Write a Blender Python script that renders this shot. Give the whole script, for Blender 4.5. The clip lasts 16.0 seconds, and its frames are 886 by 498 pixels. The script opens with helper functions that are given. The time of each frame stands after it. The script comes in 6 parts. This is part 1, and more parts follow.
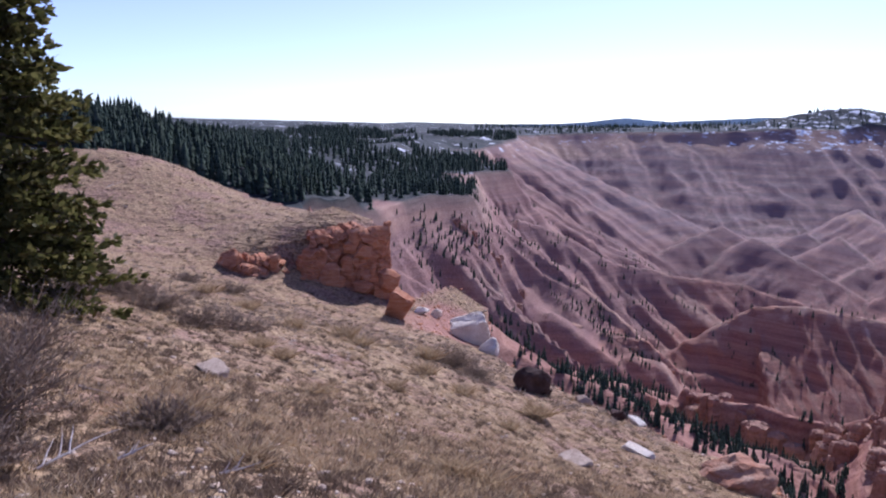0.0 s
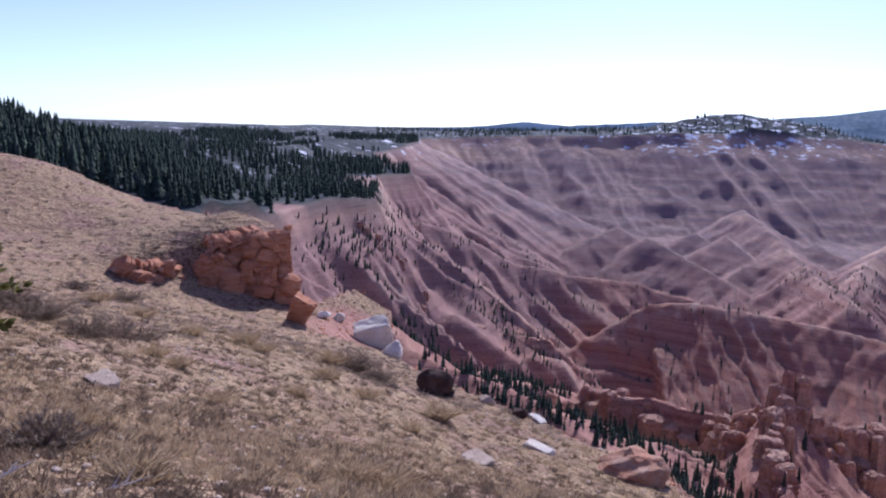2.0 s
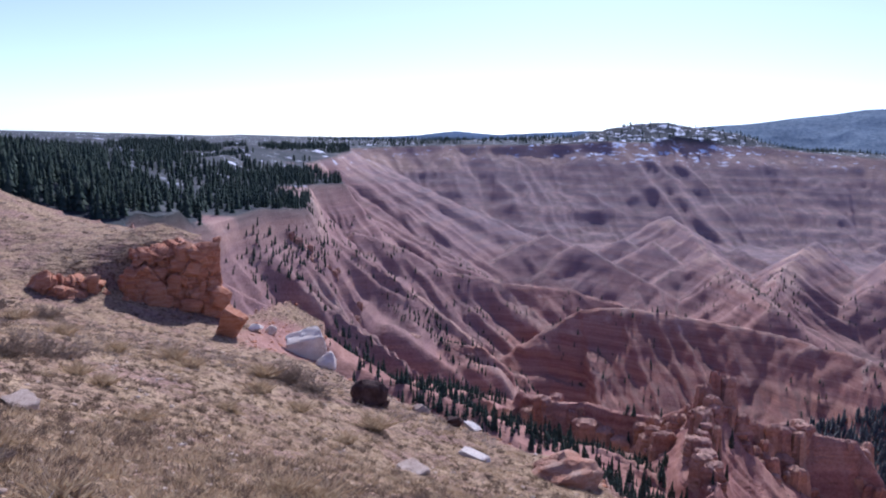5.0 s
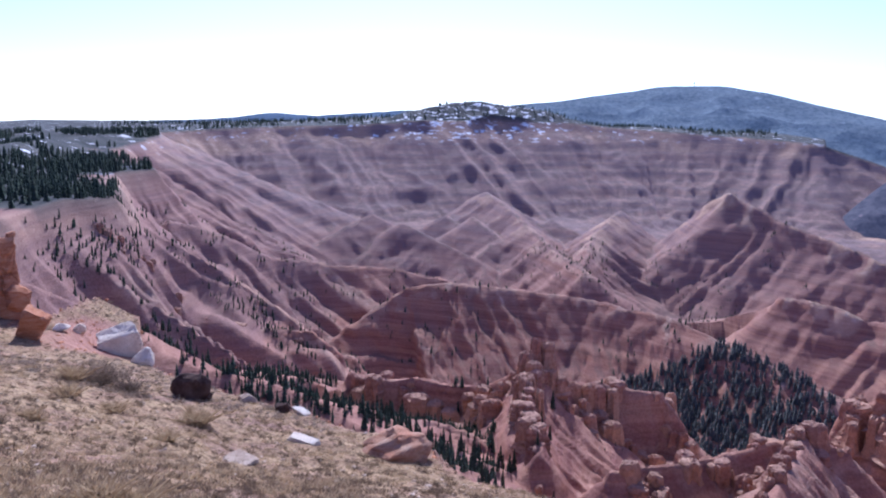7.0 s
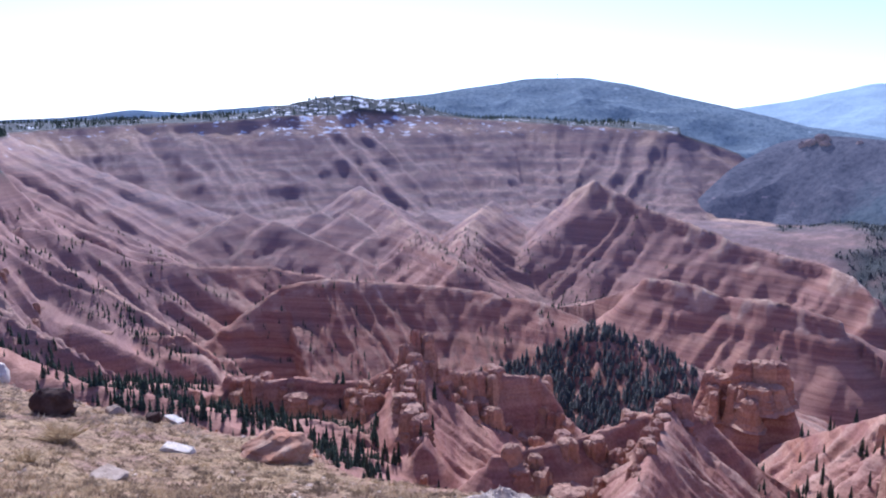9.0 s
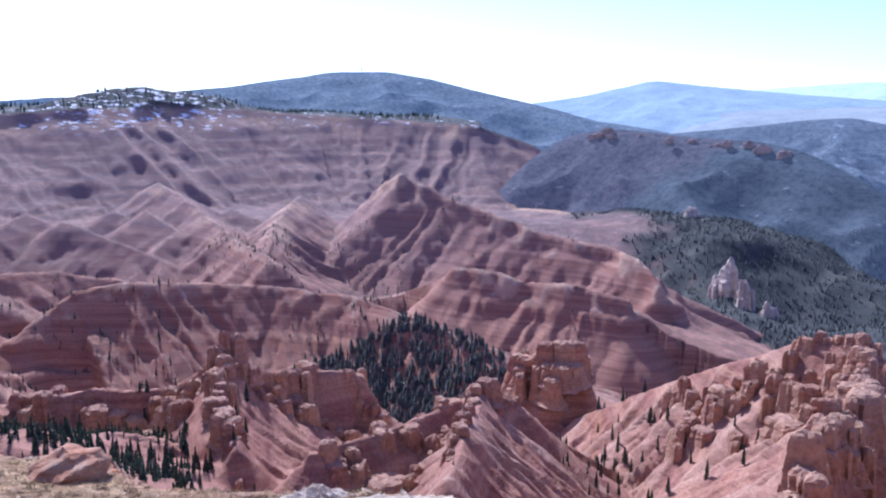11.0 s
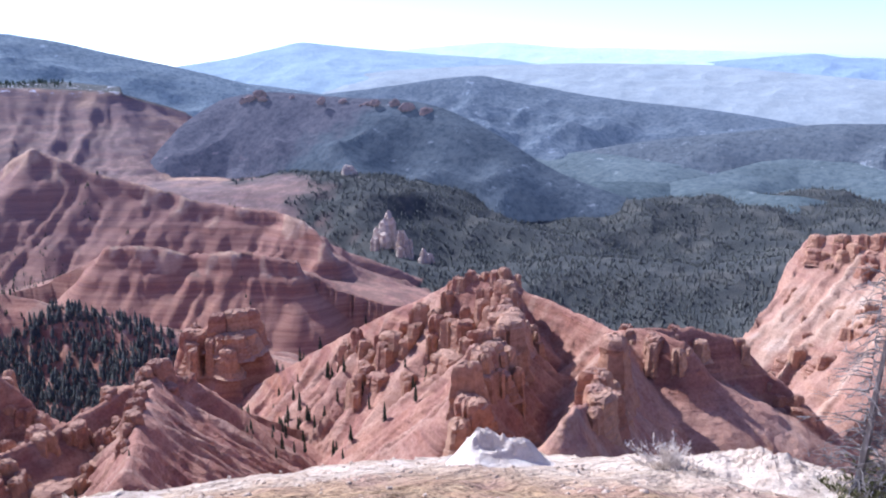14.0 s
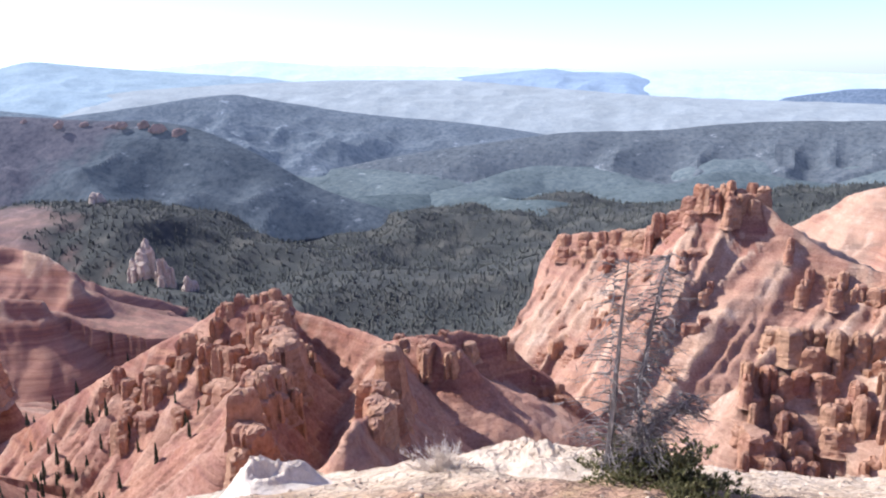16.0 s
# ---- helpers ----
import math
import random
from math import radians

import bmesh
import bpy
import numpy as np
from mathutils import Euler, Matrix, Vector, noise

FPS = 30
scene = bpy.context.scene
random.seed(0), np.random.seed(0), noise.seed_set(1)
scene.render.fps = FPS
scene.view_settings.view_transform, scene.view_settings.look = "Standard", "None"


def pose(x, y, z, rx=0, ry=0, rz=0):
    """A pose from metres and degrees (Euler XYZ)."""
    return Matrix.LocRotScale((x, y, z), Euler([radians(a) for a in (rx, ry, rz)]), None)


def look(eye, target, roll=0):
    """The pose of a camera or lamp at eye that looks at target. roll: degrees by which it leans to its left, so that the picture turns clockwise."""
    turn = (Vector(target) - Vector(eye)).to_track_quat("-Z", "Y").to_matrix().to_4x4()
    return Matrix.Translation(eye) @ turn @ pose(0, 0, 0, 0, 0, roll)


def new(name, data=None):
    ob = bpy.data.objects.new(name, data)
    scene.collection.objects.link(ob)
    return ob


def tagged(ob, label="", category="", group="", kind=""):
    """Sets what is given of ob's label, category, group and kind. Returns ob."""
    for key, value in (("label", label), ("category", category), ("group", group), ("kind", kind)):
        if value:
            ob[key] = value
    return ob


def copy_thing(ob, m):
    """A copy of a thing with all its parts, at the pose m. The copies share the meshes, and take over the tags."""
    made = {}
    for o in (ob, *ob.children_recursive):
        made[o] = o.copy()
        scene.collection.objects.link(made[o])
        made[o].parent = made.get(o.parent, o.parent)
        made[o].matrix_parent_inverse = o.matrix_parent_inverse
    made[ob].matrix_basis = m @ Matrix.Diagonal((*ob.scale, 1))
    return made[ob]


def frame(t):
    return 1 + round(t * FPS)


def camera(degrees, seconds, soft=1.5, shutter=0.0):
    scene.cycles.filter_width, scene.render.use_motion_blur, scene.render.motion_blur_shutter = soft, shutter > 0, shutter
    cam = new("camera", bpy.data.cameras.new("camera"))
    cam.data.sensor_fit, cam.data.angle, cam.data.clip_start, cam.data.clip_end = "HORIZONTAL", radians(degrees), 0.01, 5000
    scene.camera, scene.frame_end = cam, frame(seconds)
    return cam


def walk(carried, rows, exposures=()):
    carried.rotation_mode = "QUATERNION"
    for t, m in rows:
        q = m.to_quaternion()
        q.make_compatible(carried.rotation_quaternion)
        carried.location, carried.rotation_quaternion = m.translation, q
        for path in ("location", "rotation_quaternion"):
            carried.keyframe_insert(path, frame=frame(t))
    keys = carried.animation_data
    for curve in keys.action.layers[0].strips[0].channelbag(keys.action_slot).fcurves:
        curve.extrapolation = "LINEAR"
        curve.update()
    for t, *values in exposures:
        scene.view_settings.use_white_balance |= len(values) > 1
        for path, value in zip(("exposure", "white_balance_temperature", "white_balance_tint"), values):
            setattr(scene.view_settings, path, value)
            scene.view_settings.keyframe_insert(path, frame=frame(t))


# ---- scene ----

SUN_AZIMUTH, SUN_ELEVATION, SUN_POWER, SKY_STRENGTH = -1.0, 40.0, 4.75, 0.12
# strength of the glow that paints haze on the far land
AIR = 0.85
SOFT = 2.1
EXPOSURES = [(0.0, 0.22, 5000.0, 23.0), (3.0, 0.20, 4900.0, 22.0), (5.5, 0.30, 4850.0, 22.0), (7.0, 0.45, 4800.0, 21.0), (11.0, 0.68, 4800.0, 19.0), (14.5, 0.80, 5150.0, 15.0), (16.0, 0.84, 5600.0, 12.0)]
cam = camera(56.92, 16.0, soft=SOFT)
walk(cam, [
    (0.0, look((-0.142, 0.320, 1.60), (-4.147, 9.347, 0.030), 1.44)),
    (0.5, look((-0.132, 0.324, 1.60), (-3.861, 9.468, 0.024), 1.39)),
    (1.0, look((-0.118, 0.330, 1.60), (-3.443, 9.632, 0.048), 1.67)),
    (1.5, look((-0.110, 0.332, 1.60), (-3.207, 9.717, 0.069), 1.73)),
    (2.0, look((-0.103, 0.335, 1.60), (-3.009, 9.784, 0.097), 1.80)),
    (2.5, look((-0.099, 0.336, 1.60), (-2.893, 9.826, 0.142), 2.01)),
    (3.0, look((-0.090, 0.338, 1.60), (-2.643, 9.899, 0.162), 1.96)),
    (5.3, look((-0.068, 0.343, 1.60), (-1.996, 10.063, 0.256), 1.32)),
    (5.5, look((-0.057, 0.345, 1.60), (-1.673, 10.122, 0.254), 1.27)),
    (6.0, look((-0.034, 0.348, 1.60), (-1.009, 10.205, 0.224), 0.98)),
    (6.5, look((-0.019, 0.349, 1.60), (-0.549, 10.223, 0.105), 0.59)),
    (7.0, look((0.000, 0.350, 1.60), (0.001, 10.227, 0.038), 0.61)),
    (7.5, look((0.018, 0.350, 1.60), (0.531, 10.210, 0.016), 0.74)),
    (8.0, look((0.034, 0.348, 1.60), (0.987, 10.171, -0.014), 0.38)),
    (10.3, look((0.098, 0.336, 1.60), (2.846, 9.810, -0.043), -0.58)),
    (10.5, look((0.109, 0.332, 1.60), (3.193, 9.699, -0.058), -0.51)),
    (11.0, look((0.132, 0.324, 1.60), (3.858, 9.444, -0.114), -0.05)),
    (11.5, look((0.147, 0.318, 1.60), (4.261, 9.241, -0.256), -0.15)),
    (12.0, look((0.168, 0.307, 1.60), (4.876, 8.913, -0.343), -0.75)),
    (12.5, look((0.192, 0.293, 1.60), (5.552, 8.484, -0.444), -0.68)),
    (13.0, look((0.213, 0.278, 1.60), (6.142, 8.027, -0.590), -1.00)),
    (13.5, look((0.229, 0.265, 1.60), (6.602, 7.629, -0.668), -1.31)),
    (14.0, look((0.251, 0.244, 1.60), (7.243, 7.049, -0.591), -1.03)),
    (14.5, look((0.274, 0.218, 1.60), (7.915, 6.308, -0.528), -0.60)),
    (15.0, look((0.285, 0.203, 1.60), (8.232, 5.872, -0.569), -0.44)),
    (15.5, look((0.294, 0.189, 1.60), (8.507, 5.471, -0.557), -0.53)),
    (16.0, look((0.310, 0.163, 1.60), (8.971, 4.716, -0.462), -1.82)),
], exposures=EXPOSURES)

# ---- daylight: a clear sky, sun ahead over the far rim ----
SUN_AZ, SUN_EL = radians(SUN_AZIMUTH), radians(SUN_ELEVATION)
world = bpy.data.worlds.new("sky")
scene.world = world
world.use_nodes = True
wn = world.node_tree
sky = wn.nodes.new("ShaderNodeTexSky")
sky.sky_type, sky.sun_disc = "NISHITA", False
sky.sun_elevation, sky.sun_rotation = SUN_EL, SUN_AZ
sky.altitude, sky.air_density, sky.dust_density, sky.ozone_density = 3000.0, 1.0, 5.0, 1.4
thin = wn.nodes.new("ShaderNodeHueSaturation")
thin.inputs["Hue"].default_value, thin.inputs["Saturation"].default_value = 0.53, 0.84
wn.links.new(sky.outputs[0], thin.inputs["Color"])
wn.links.new(thin.outputs[0], wn.nodes["Background"].inputs[0])
wn.nodes["Background"].inputs[1].default_value = SKY_STRENGTH
sun = new("sun", bpy.data.lights.new("sun", "SUN"))
sun.data.energy, sun.data.angle, sun.data.color = SUN_POWER, radians(0.6), (1.0, 0.89, 0.75)
sun.matrix_world = look((0, 0, 0), (-math.sin(SUN_AZ) * math.cos(SUN_EL), -math.cos(SUN_AZ) * math.cos(SUN_EL), -math.sin(SUN_EL)))

# ---- materials ----
class Shade:
    """A node material and short ways to wire it."""

    def __init__(self, name, roughness=0.9, specular=0.2):
        self.m = bpy.data.materials.new(name)
        self.m.use_nodes = True
        self.n, self.l = self.m.node_tree.nodes, self.m.node_tree.links
        self.p = self.n["Principled BSDF"]
        self.p.inputs["Roughness"].default_value = roughness
        self.p.inputs["Specular IOR Level"].default_value = specular

    def put(self, socket, value):
        if isinstance(value, bpy.types.NodeSocket):
            self.l.new(value, socket)
        else:
            socket.default_value = (*value, 1) if isinstance(value, tuple) and len(value) == 3 and socket.type == "RGBA" else value

    def position(self, scale=(1, 1, 1), source="Position"):
        if source == "Position":
            out = self.n.new("ShaderNodeNewGeometry").outputs["Position"]
        else:
            out = self.n.new("ShaderNodeTexCoord").outputs[source]
        m = self.n.new("ShaderNodeMapping")
        self.l.new(out, m.inputs[0])
        m.inputs["Scale"].default_value = scale
        return m.outputs[0]

    def noise(self, scale, detail=4, rough=0.55, where=None, distortion=0.0):
        n = self.n.new("ShaderNodeTexNoise")
        n.inputs["Scale"].default_value, n.inputs["Detail"].default_value = scale, detail
        n.inputs["Roughness"].default_value, n.inputs["Distortion"].default_value = rough, distortion
        self.l.new(where or self.position(), n.inputs["Vector"])
        return n.outputs["Fac"]

    def math(self, op, a, b=0.0, clamp=False):
        n = self.n.new("ShaderNodeMath")
        n.operation, n.use_clamp = op, clamp
        self.put(n.inputs[0], a)
        self.put(n.inputs[1], b)
        return n.outputs[0]

    def ramp(self, fac, stops, smooth=False):
        n = self.n.new("ShaderNodeValToRGB")
        n.color_ramp.interpolation = "EASE" if smooth else "LINEAR"
        while len(n.color_ramp.elements) < len(stops):
            n.color_ramp.elements.new(0.5)
        for e, (at, c) in zip(n.color_ramp.elements, stops):
            e.position, e.color = at, (*c, 1) if isinstance(c, tuple) else (c, c, c, 1)
        self.put(n.inputs[0], fac)
        return n.outputs[0]

    def mix(self, fac, a, b, blend="MIX"):
        n = self.n.new("ShaderNodeMix")
        n.data_type, n.blend_type, n.clamp_factor = "RGBA", blend, True
        self.put(n.inputs[0], fac)
        self.put(n.inputs[6], a)
        self.put(n.inputs[7], b)
        return n.outputs[2]

    def attribute(self, name):
        n = self.n.new("ShaderNodeAttribute")
        n.attribute_name = name
        return n.outputs["Fac"]

    def upward(self):
        s = self.n.new("ShaderNodeSeparateXYZ")
        self.l.new(self.n.new("ShaderNodeNewGeometry").outputs["Normal"], s.inputs[0])
        return s.outputs[2]

    def height(self):
        s = self.n.new("ShaderNodeSeparateXYZ")
        self.l.new(self.n.new("ShaderNodeNewGeometry").outputs["Position"], s.inputs[0])
        return s.outputs[2]

    def bump(self, fac, strength=0.5, distance=0.05, onto=None):
        n = self.n.new("ShaderNodeBump")
        n.inputs["Strength"].default_value, n.inputs["Distance"].default_value = strength, distance
        self.put(n.inputs["Height"], fac)
        if onto:
            self.l.new(onto, n.inputs["Normal"])
        self.l.new(n.outputs[0], self.p.inputs["Normal"])
        return n.outputs[0]

    def colour(self, value):
        self.put(self.p.inputs["Base Color"], value)
        return self


def canyon_rock(s):
    """The colours of the red beds, by height, stain and slope."""
    z = s.height()
    wander = s.math("MULTIPLY", s.noise(0.008, 4), 9.0)
    beds = s.math("ADD", s.math("MULTIPLY", z, 0.045), s.math("MULTIPLY", wander, 0.045))
    band = s.noise(1.0, 3, 0.7, s.combine(beds))
    red = s.ramp(band, [(0.25, (0.28, 0.125, 0.10)), (0.38, (0.49, 0.24, 0.14)), (0.46, (0.29, 0.135, 0.11)), (0.54, (0.49, 0.275, 0.185)), (0.60, (0.31, 0.145, 0.115)), (0.70, (0.53, 0.35, 0.26)), (0.78, (0.40, 0.19, 0.125))])
    stain = s.noise(0.05, 6, 0.65)
    red = s.mix(s.ramp(stain, [(0.4, 0.0), (0.7, 0.45)]), red, (0.44, 0.25, 0.17))
    flat = s.ramp(s.math("ADD", s.upward(), s.math("MULTIPLY", s.math("SUBTRACT", s.noise(0.3, 4), 0.5), 0.35)), [(0.62, 0.0), (0.9, 1.0)])
    red = s.mix(s.math("MULTIPLY", flat, 0.5), red, (0.40, 0.225, 0.165))
    white = s.ramp(s.noise(0.09, 5, 0.6), [(0.32, (0.62, 0.47, 0.36)), (0.5, (0.51, 0.345, 0.245)), (0.68, (0.57, 0.40, 0.295))])
    lines = s.ramp(s.noise(1.0, 4, 0.7, s.position((0.008, 0.008, 0.24))), [(0.36, (0.62, 0.56, 0.54)), (0.5, (1, 1, 1)), (0.64, (1.22, 1.25, 1.26))])
    red = s.mix(0.45, red, lines, "MULTIPLY")
    white = s.mix(0.25, white, lines, "MULTIPLY")
    return red, white, flat


def combine(self, z):
    n = self.n.new("ShaderNodeCombineXYZ")
    self.l.new(z, n.inputs[2])
    return n.outputs[0]


Shade.combine = combine

g = Shade("land", 0.95, 0.1)
red, white, flat = canyon_rock(g)
# far walls greyed towards purple: haze put into the rock's colour
haze_tint = g.ramp(g.noise(0.02, 6, 0.65, g.position((0.12, 0.12, 3))), [(0.3, (0.24, 0.185, 0.19)), (0.45, (0.34, 0.232, 0.205)), (0.55, (0.25, 0.19, 0.195)), (0.64, (0.35, 0.24, 0.205)), (0.75, (0.42, 0.335, 0.31))])
red = g.mix(g.math("MULTIPLY", g.attribute("haze_tint"), 0.88), red, haze_tint)
speck = g.noise(0.9, 5, 0.7)
rocky = g.mix(g.ramp(g.math("ADD", g.attribute("pale"), g.math("MULTIPLY", g.math("SUBTRACT", g.noise(0.06, 6, 0.7, g.position((1, 1, 2.5))), 0.5), 0.5)), [(0.2, 0.0), (0.75, 1.0)]), red, white)
rocky = g.mix(g.ramp(speck, [(0.35, 0.35), (0.6, 0.0)]), rocky, (0.22, 0.10, 0.07), "MULTIPLY")
low_scrub = g.math("MULTIPLY", g.ramp(g.upward(), [(0.82, 0.0), (0.93, 1.0)]), g.ramp(g.noise(0.045, 8, 0.75), [(0.42, 0.0), (0.54, 0.9)]))
away = g.n.new("ShaderNodeVectorMath"); away.operation = "LENGTH"
g.l.new(g.position(), away.inputs[0])
low_scrub = g.math("MULTIPLY", low_scrub, g.ramp(g.math("MULTIPLY", away.outputs["Value"], 0.001), [(0.45, 0.0), (0.65, 1.0)]))
rocky = g.mix(g.math("MULTIPLY", low_scrub, 0.5), rocky, (0.085, 0.072, 0.065))
straw = g.ramp(g.noise(1.1, 6, 0.65), [(0.3, (0.22, 0.15, 0.088)), (0.46, (0.40, 0.285, 0.165)), (0.58, (0.31, 0.205, 0.128)), (0.72, (0.45, 0.335, 0.20))])
pebble = g.ramp(g.noise(14, 4, 0.7), [(0.36, (0.55, 0.50, 0.47)), (0.5, (1, 1, 1)), (0.7, (1.06, 1.04, 1.02))])
earth = g.ramp(g.math("ADD", g.noise(0.45, 5, 0.65), g.math("MULTIPLY", g.noise(2.5, 4, 0.7), 0.3)), [(0.66, 0.0), (0.78, 0.85)])
straw = g.mix(earth, straw, (0.33, 0.21, 0.155))
straw = g.mix(0.85, straw, pebble, "MULTIPLY")
tussock = g.ramp(g.noise(7.0, 5, 0.75, g.position((1, 1, 1.0))), [(0.40, (0.42, 0.38, 0.33)), (0.5, (1, 1, 1)), (0.62, (1.12, 1.08, 1.0))])
straw = g.mix(0.9, straw, tussock, "MULTIPLY")
under = g.ramp(g.noise(0.02, 6, 0.6), [(0.35, (0.045, 0.051, 0.052)), (0.52, (0.064, 0.069, 0.067)), (0.66, (0.10, 0.10, 0.09))])
place = g.n.new("ShaderNodeVectorMath"); place.operation = "LENGTH"
g.l.new(g.position(), place.inputs[0])
soil = g.mix(g.ramp(g.math("MULTIPLY", place.outputs["Value"], 0.001), [(0.07, 0.0), (0.1, 1.0)]), straw, under)
cream = g.ramp(g.noise(2.6, 7, 0.72), [(0.34, (0.38, 0.285, 0.20)), (0.5, (0.55, 0.445, 0.335)), (0.68, (0.66, 0.57, 0.45))])
cream = g.mix(0.8, cream, pebble, "MULTIPLY")
here = g.math("MULTIPLY", g.ramp(g.math("MULTIPLY", place.outputs["Value"], 0.01), [(0.14, 1.0), (0.22, 0.0)]), g.ramp(g.attribute("pale"), [(0.1, 0.0), (0.6, 1.0)]))
rocky = g.mix(here, rocky, cream)
land_colour = g.mix(g.attribute("rock"), soil, rocky)
# old snow lies on the high ledges of the far rim
high = g.ramp(g.math("ADD", g.math("MULTIPLY", g.height(), 0.01), 1.0), [(0.35, 0.0), (0.62, 1.0)])
remote = g.ramp(g.math("MULTIPLY", place.outputs["Value"], 0.0002), [(0.11, 0.0), (0.2, 1.0)])
drift = g.ramp(g.math("ADD", g.noise(0.035, 5, 0.65, g.position((1, 1, 3))), g.math("MULTIPLY", g.attribute("drifts"), 0.055)), [(0.60, 0.0), (0.65, 1.0)])
snow = g.math("MULTIPLY", g.math("MULTIPLY", high, remote), g.math("MULTIPLY", drift, g.ramp(g.upward(), [(0.6, 0.0), (0.8, 1.0)])))
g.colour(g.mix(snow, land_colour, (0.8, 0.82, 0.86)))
fine = g.bump(g.noise(9, 5, 0.7), 0.6, 0.06)
beds = g.bump(g.noise(1.0, 5, 0.7, g.position((0.06, 0.06, 0.9))), 0.7, 1.2, fine)
g.bump(g.noise(0.5, 6, 0.7), 0.6, 0.8, beds)
GROUND = g.m

f = Shade("conifer", 0.95, 0.04)
rnd = f.n.new("ShaderNodeNewGeometry").outputs["Random Per Island"]
f.colour(f.mix(f.noise(0.8, 3), f.ramp(rnd, [(0.0, (0.045, 0.062, 0.054)), (0.6, (0.072, 0.09, 0.074)), (1.0, (0.105, 0.118, 0.092))]), (0.03, 0.045, 0.025)))
CONIFER = f.m
b = Shade("bark", 0.9, 0.1)
b.colour(b.ramp(b.noise(6, 5, 0.6, b.position((1, 1, 0.25), "Object")), [(0.3, (0.06, 0.045, 0.035)), (0.7, (0.17, 0.13, 0.10))]))
BARK = b.m
# conifer copy, paler and greyer: haze put into the needles' colour
v = Shade("hazy_conifer", 1.0, 0.0)
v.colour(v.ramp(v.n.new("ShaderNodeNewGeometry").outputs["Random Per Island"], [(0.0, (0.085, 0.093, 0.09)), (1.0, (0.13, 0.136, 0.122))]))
HAZY_CONIFER = v.m


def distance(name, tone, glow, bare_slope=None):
    """Land seen through miles of air, its haze put into colour and glow: forest, clearings and pale outcrops."""
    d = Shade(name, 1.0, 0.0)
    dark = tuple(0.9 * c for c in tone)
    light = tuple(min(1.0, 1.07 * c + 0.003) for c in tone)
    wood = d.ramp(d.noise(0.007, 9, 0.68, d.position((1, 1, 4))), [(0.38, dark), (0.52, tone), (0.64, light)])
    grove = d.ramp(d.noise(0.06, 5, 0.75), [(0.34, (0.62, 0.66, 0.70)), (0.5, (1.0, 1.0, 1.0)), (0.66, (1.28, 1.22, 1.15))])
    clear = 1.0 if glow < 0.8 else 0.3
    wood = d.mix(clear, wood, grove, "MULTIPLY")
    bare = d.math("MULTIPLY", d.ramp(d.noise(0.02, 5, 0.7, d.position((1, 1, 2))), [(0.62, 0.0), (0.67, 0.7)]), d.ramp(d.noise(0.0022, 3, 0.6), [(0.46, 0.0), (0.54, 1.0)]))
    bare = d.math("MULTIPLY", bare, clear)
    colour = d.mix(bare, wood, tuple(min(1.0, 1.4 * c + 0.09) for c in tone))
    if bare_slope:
        # its northern end is bare rock, its purple partly haze put into the colour
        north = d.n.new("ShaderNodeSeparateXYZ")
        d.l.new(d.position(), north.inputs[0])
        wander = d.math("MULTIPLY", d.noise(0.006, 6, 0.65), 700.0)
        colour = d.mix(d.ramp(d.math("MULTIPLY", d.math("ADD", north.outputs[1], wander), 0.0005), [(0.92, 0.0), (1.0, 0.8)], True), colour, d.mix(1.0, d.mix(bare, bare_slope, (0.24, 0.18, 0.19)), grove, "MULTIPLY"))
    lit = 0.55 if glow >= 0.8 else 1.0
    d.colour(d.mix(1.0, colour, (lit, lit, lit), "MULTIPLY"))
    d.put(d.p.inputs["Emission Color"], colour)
    # this glow stands in for light scattered by the air
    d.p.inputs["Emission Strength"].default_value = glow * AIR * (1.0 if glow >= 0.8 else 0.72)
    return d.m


def stone(name, tones, scale=1.0, bedded=False):
    """Rock of a thing: mottled, pitted, with beds where it has them."""
    s = Shade(name, 0.92, 0.15)
    where = s.position((1, 1, 4 if bedded else 1))
    colour = s.ramp(s.noise(2.2 * scale, 7, 0.65, where), [(0.3, tones[0]), (0.5, tones[1]), (0.7, tones[2])])
    grain = s.noise(28 * scale, 4, 0.7)
    colour = s.mix(0.6, colour, s.ramp(grain, [(0.3, (0.6, 0.58, 0.56)), (0.6, (1, 1, 1))]), "MULTIPLY")
    s.colour(colour)
    first = s.bump(grain, 0.5, 0.02 / scale)
    s.bump(s.noise(5 * scale, 6, 0.7, where), 0.8, 0.08 / scale, first)
    return s.m


RED_STONE = stone("red_stone", ((0.38, 0.145, 0.07), (0.53, 0.24, 0.125), (0.58, 0.34, 0.21)), 1.0, True)
WHITE_STONE = stone("white_stone", ((0.68, 0.56, 0.43), (0.80, 0.70, 0.56), (0.88, 0.80, 0.68)))
BUFF_STONE = stone("buff_stone", ((0.42, 0.30, 0.21), (0.56, 0.44, 0.33), (0.68, 0.57, 0.45)))
RUST_STONE = stone("rust_stone", ((0.46, 0.20, 0.11), (0.52, 0.29, 0.18), (0.58, 0.41, 0.29)), 1.0, True)
PALE_STONE = stone("pale_stone", ((0.48, 0.37, 0.28), (0.65, 0.54, 0.42), (0.76, 0.67, 0.55)), 1.5)
BRIGHT_STONE = stone("bright_stone", ((0.64, 0.53, 0.42), (0.77, 0.67, 0.55), (0.86, 0.78, 0.67)), 2.5)
VALLEY_STONE = stone("valley_stone", ((0.44, 0.36, 0.29), (0.56, 0.47, 0.39), (0.66, 0.58, 0.49)), 0.06)
DARK_STONE = stone("dark_stone", ((0.05, 0.03, 0.024), (0.085, 0.05, 0.038), (0.16, 0.10, 0.08)))
h = Shade("hoodoo_stone", 0.95, 0.08)
red, white, flat = canyon_rock(h)
tint = h.n.new("ShaderNodeObjectInfo").outputs["Random"]
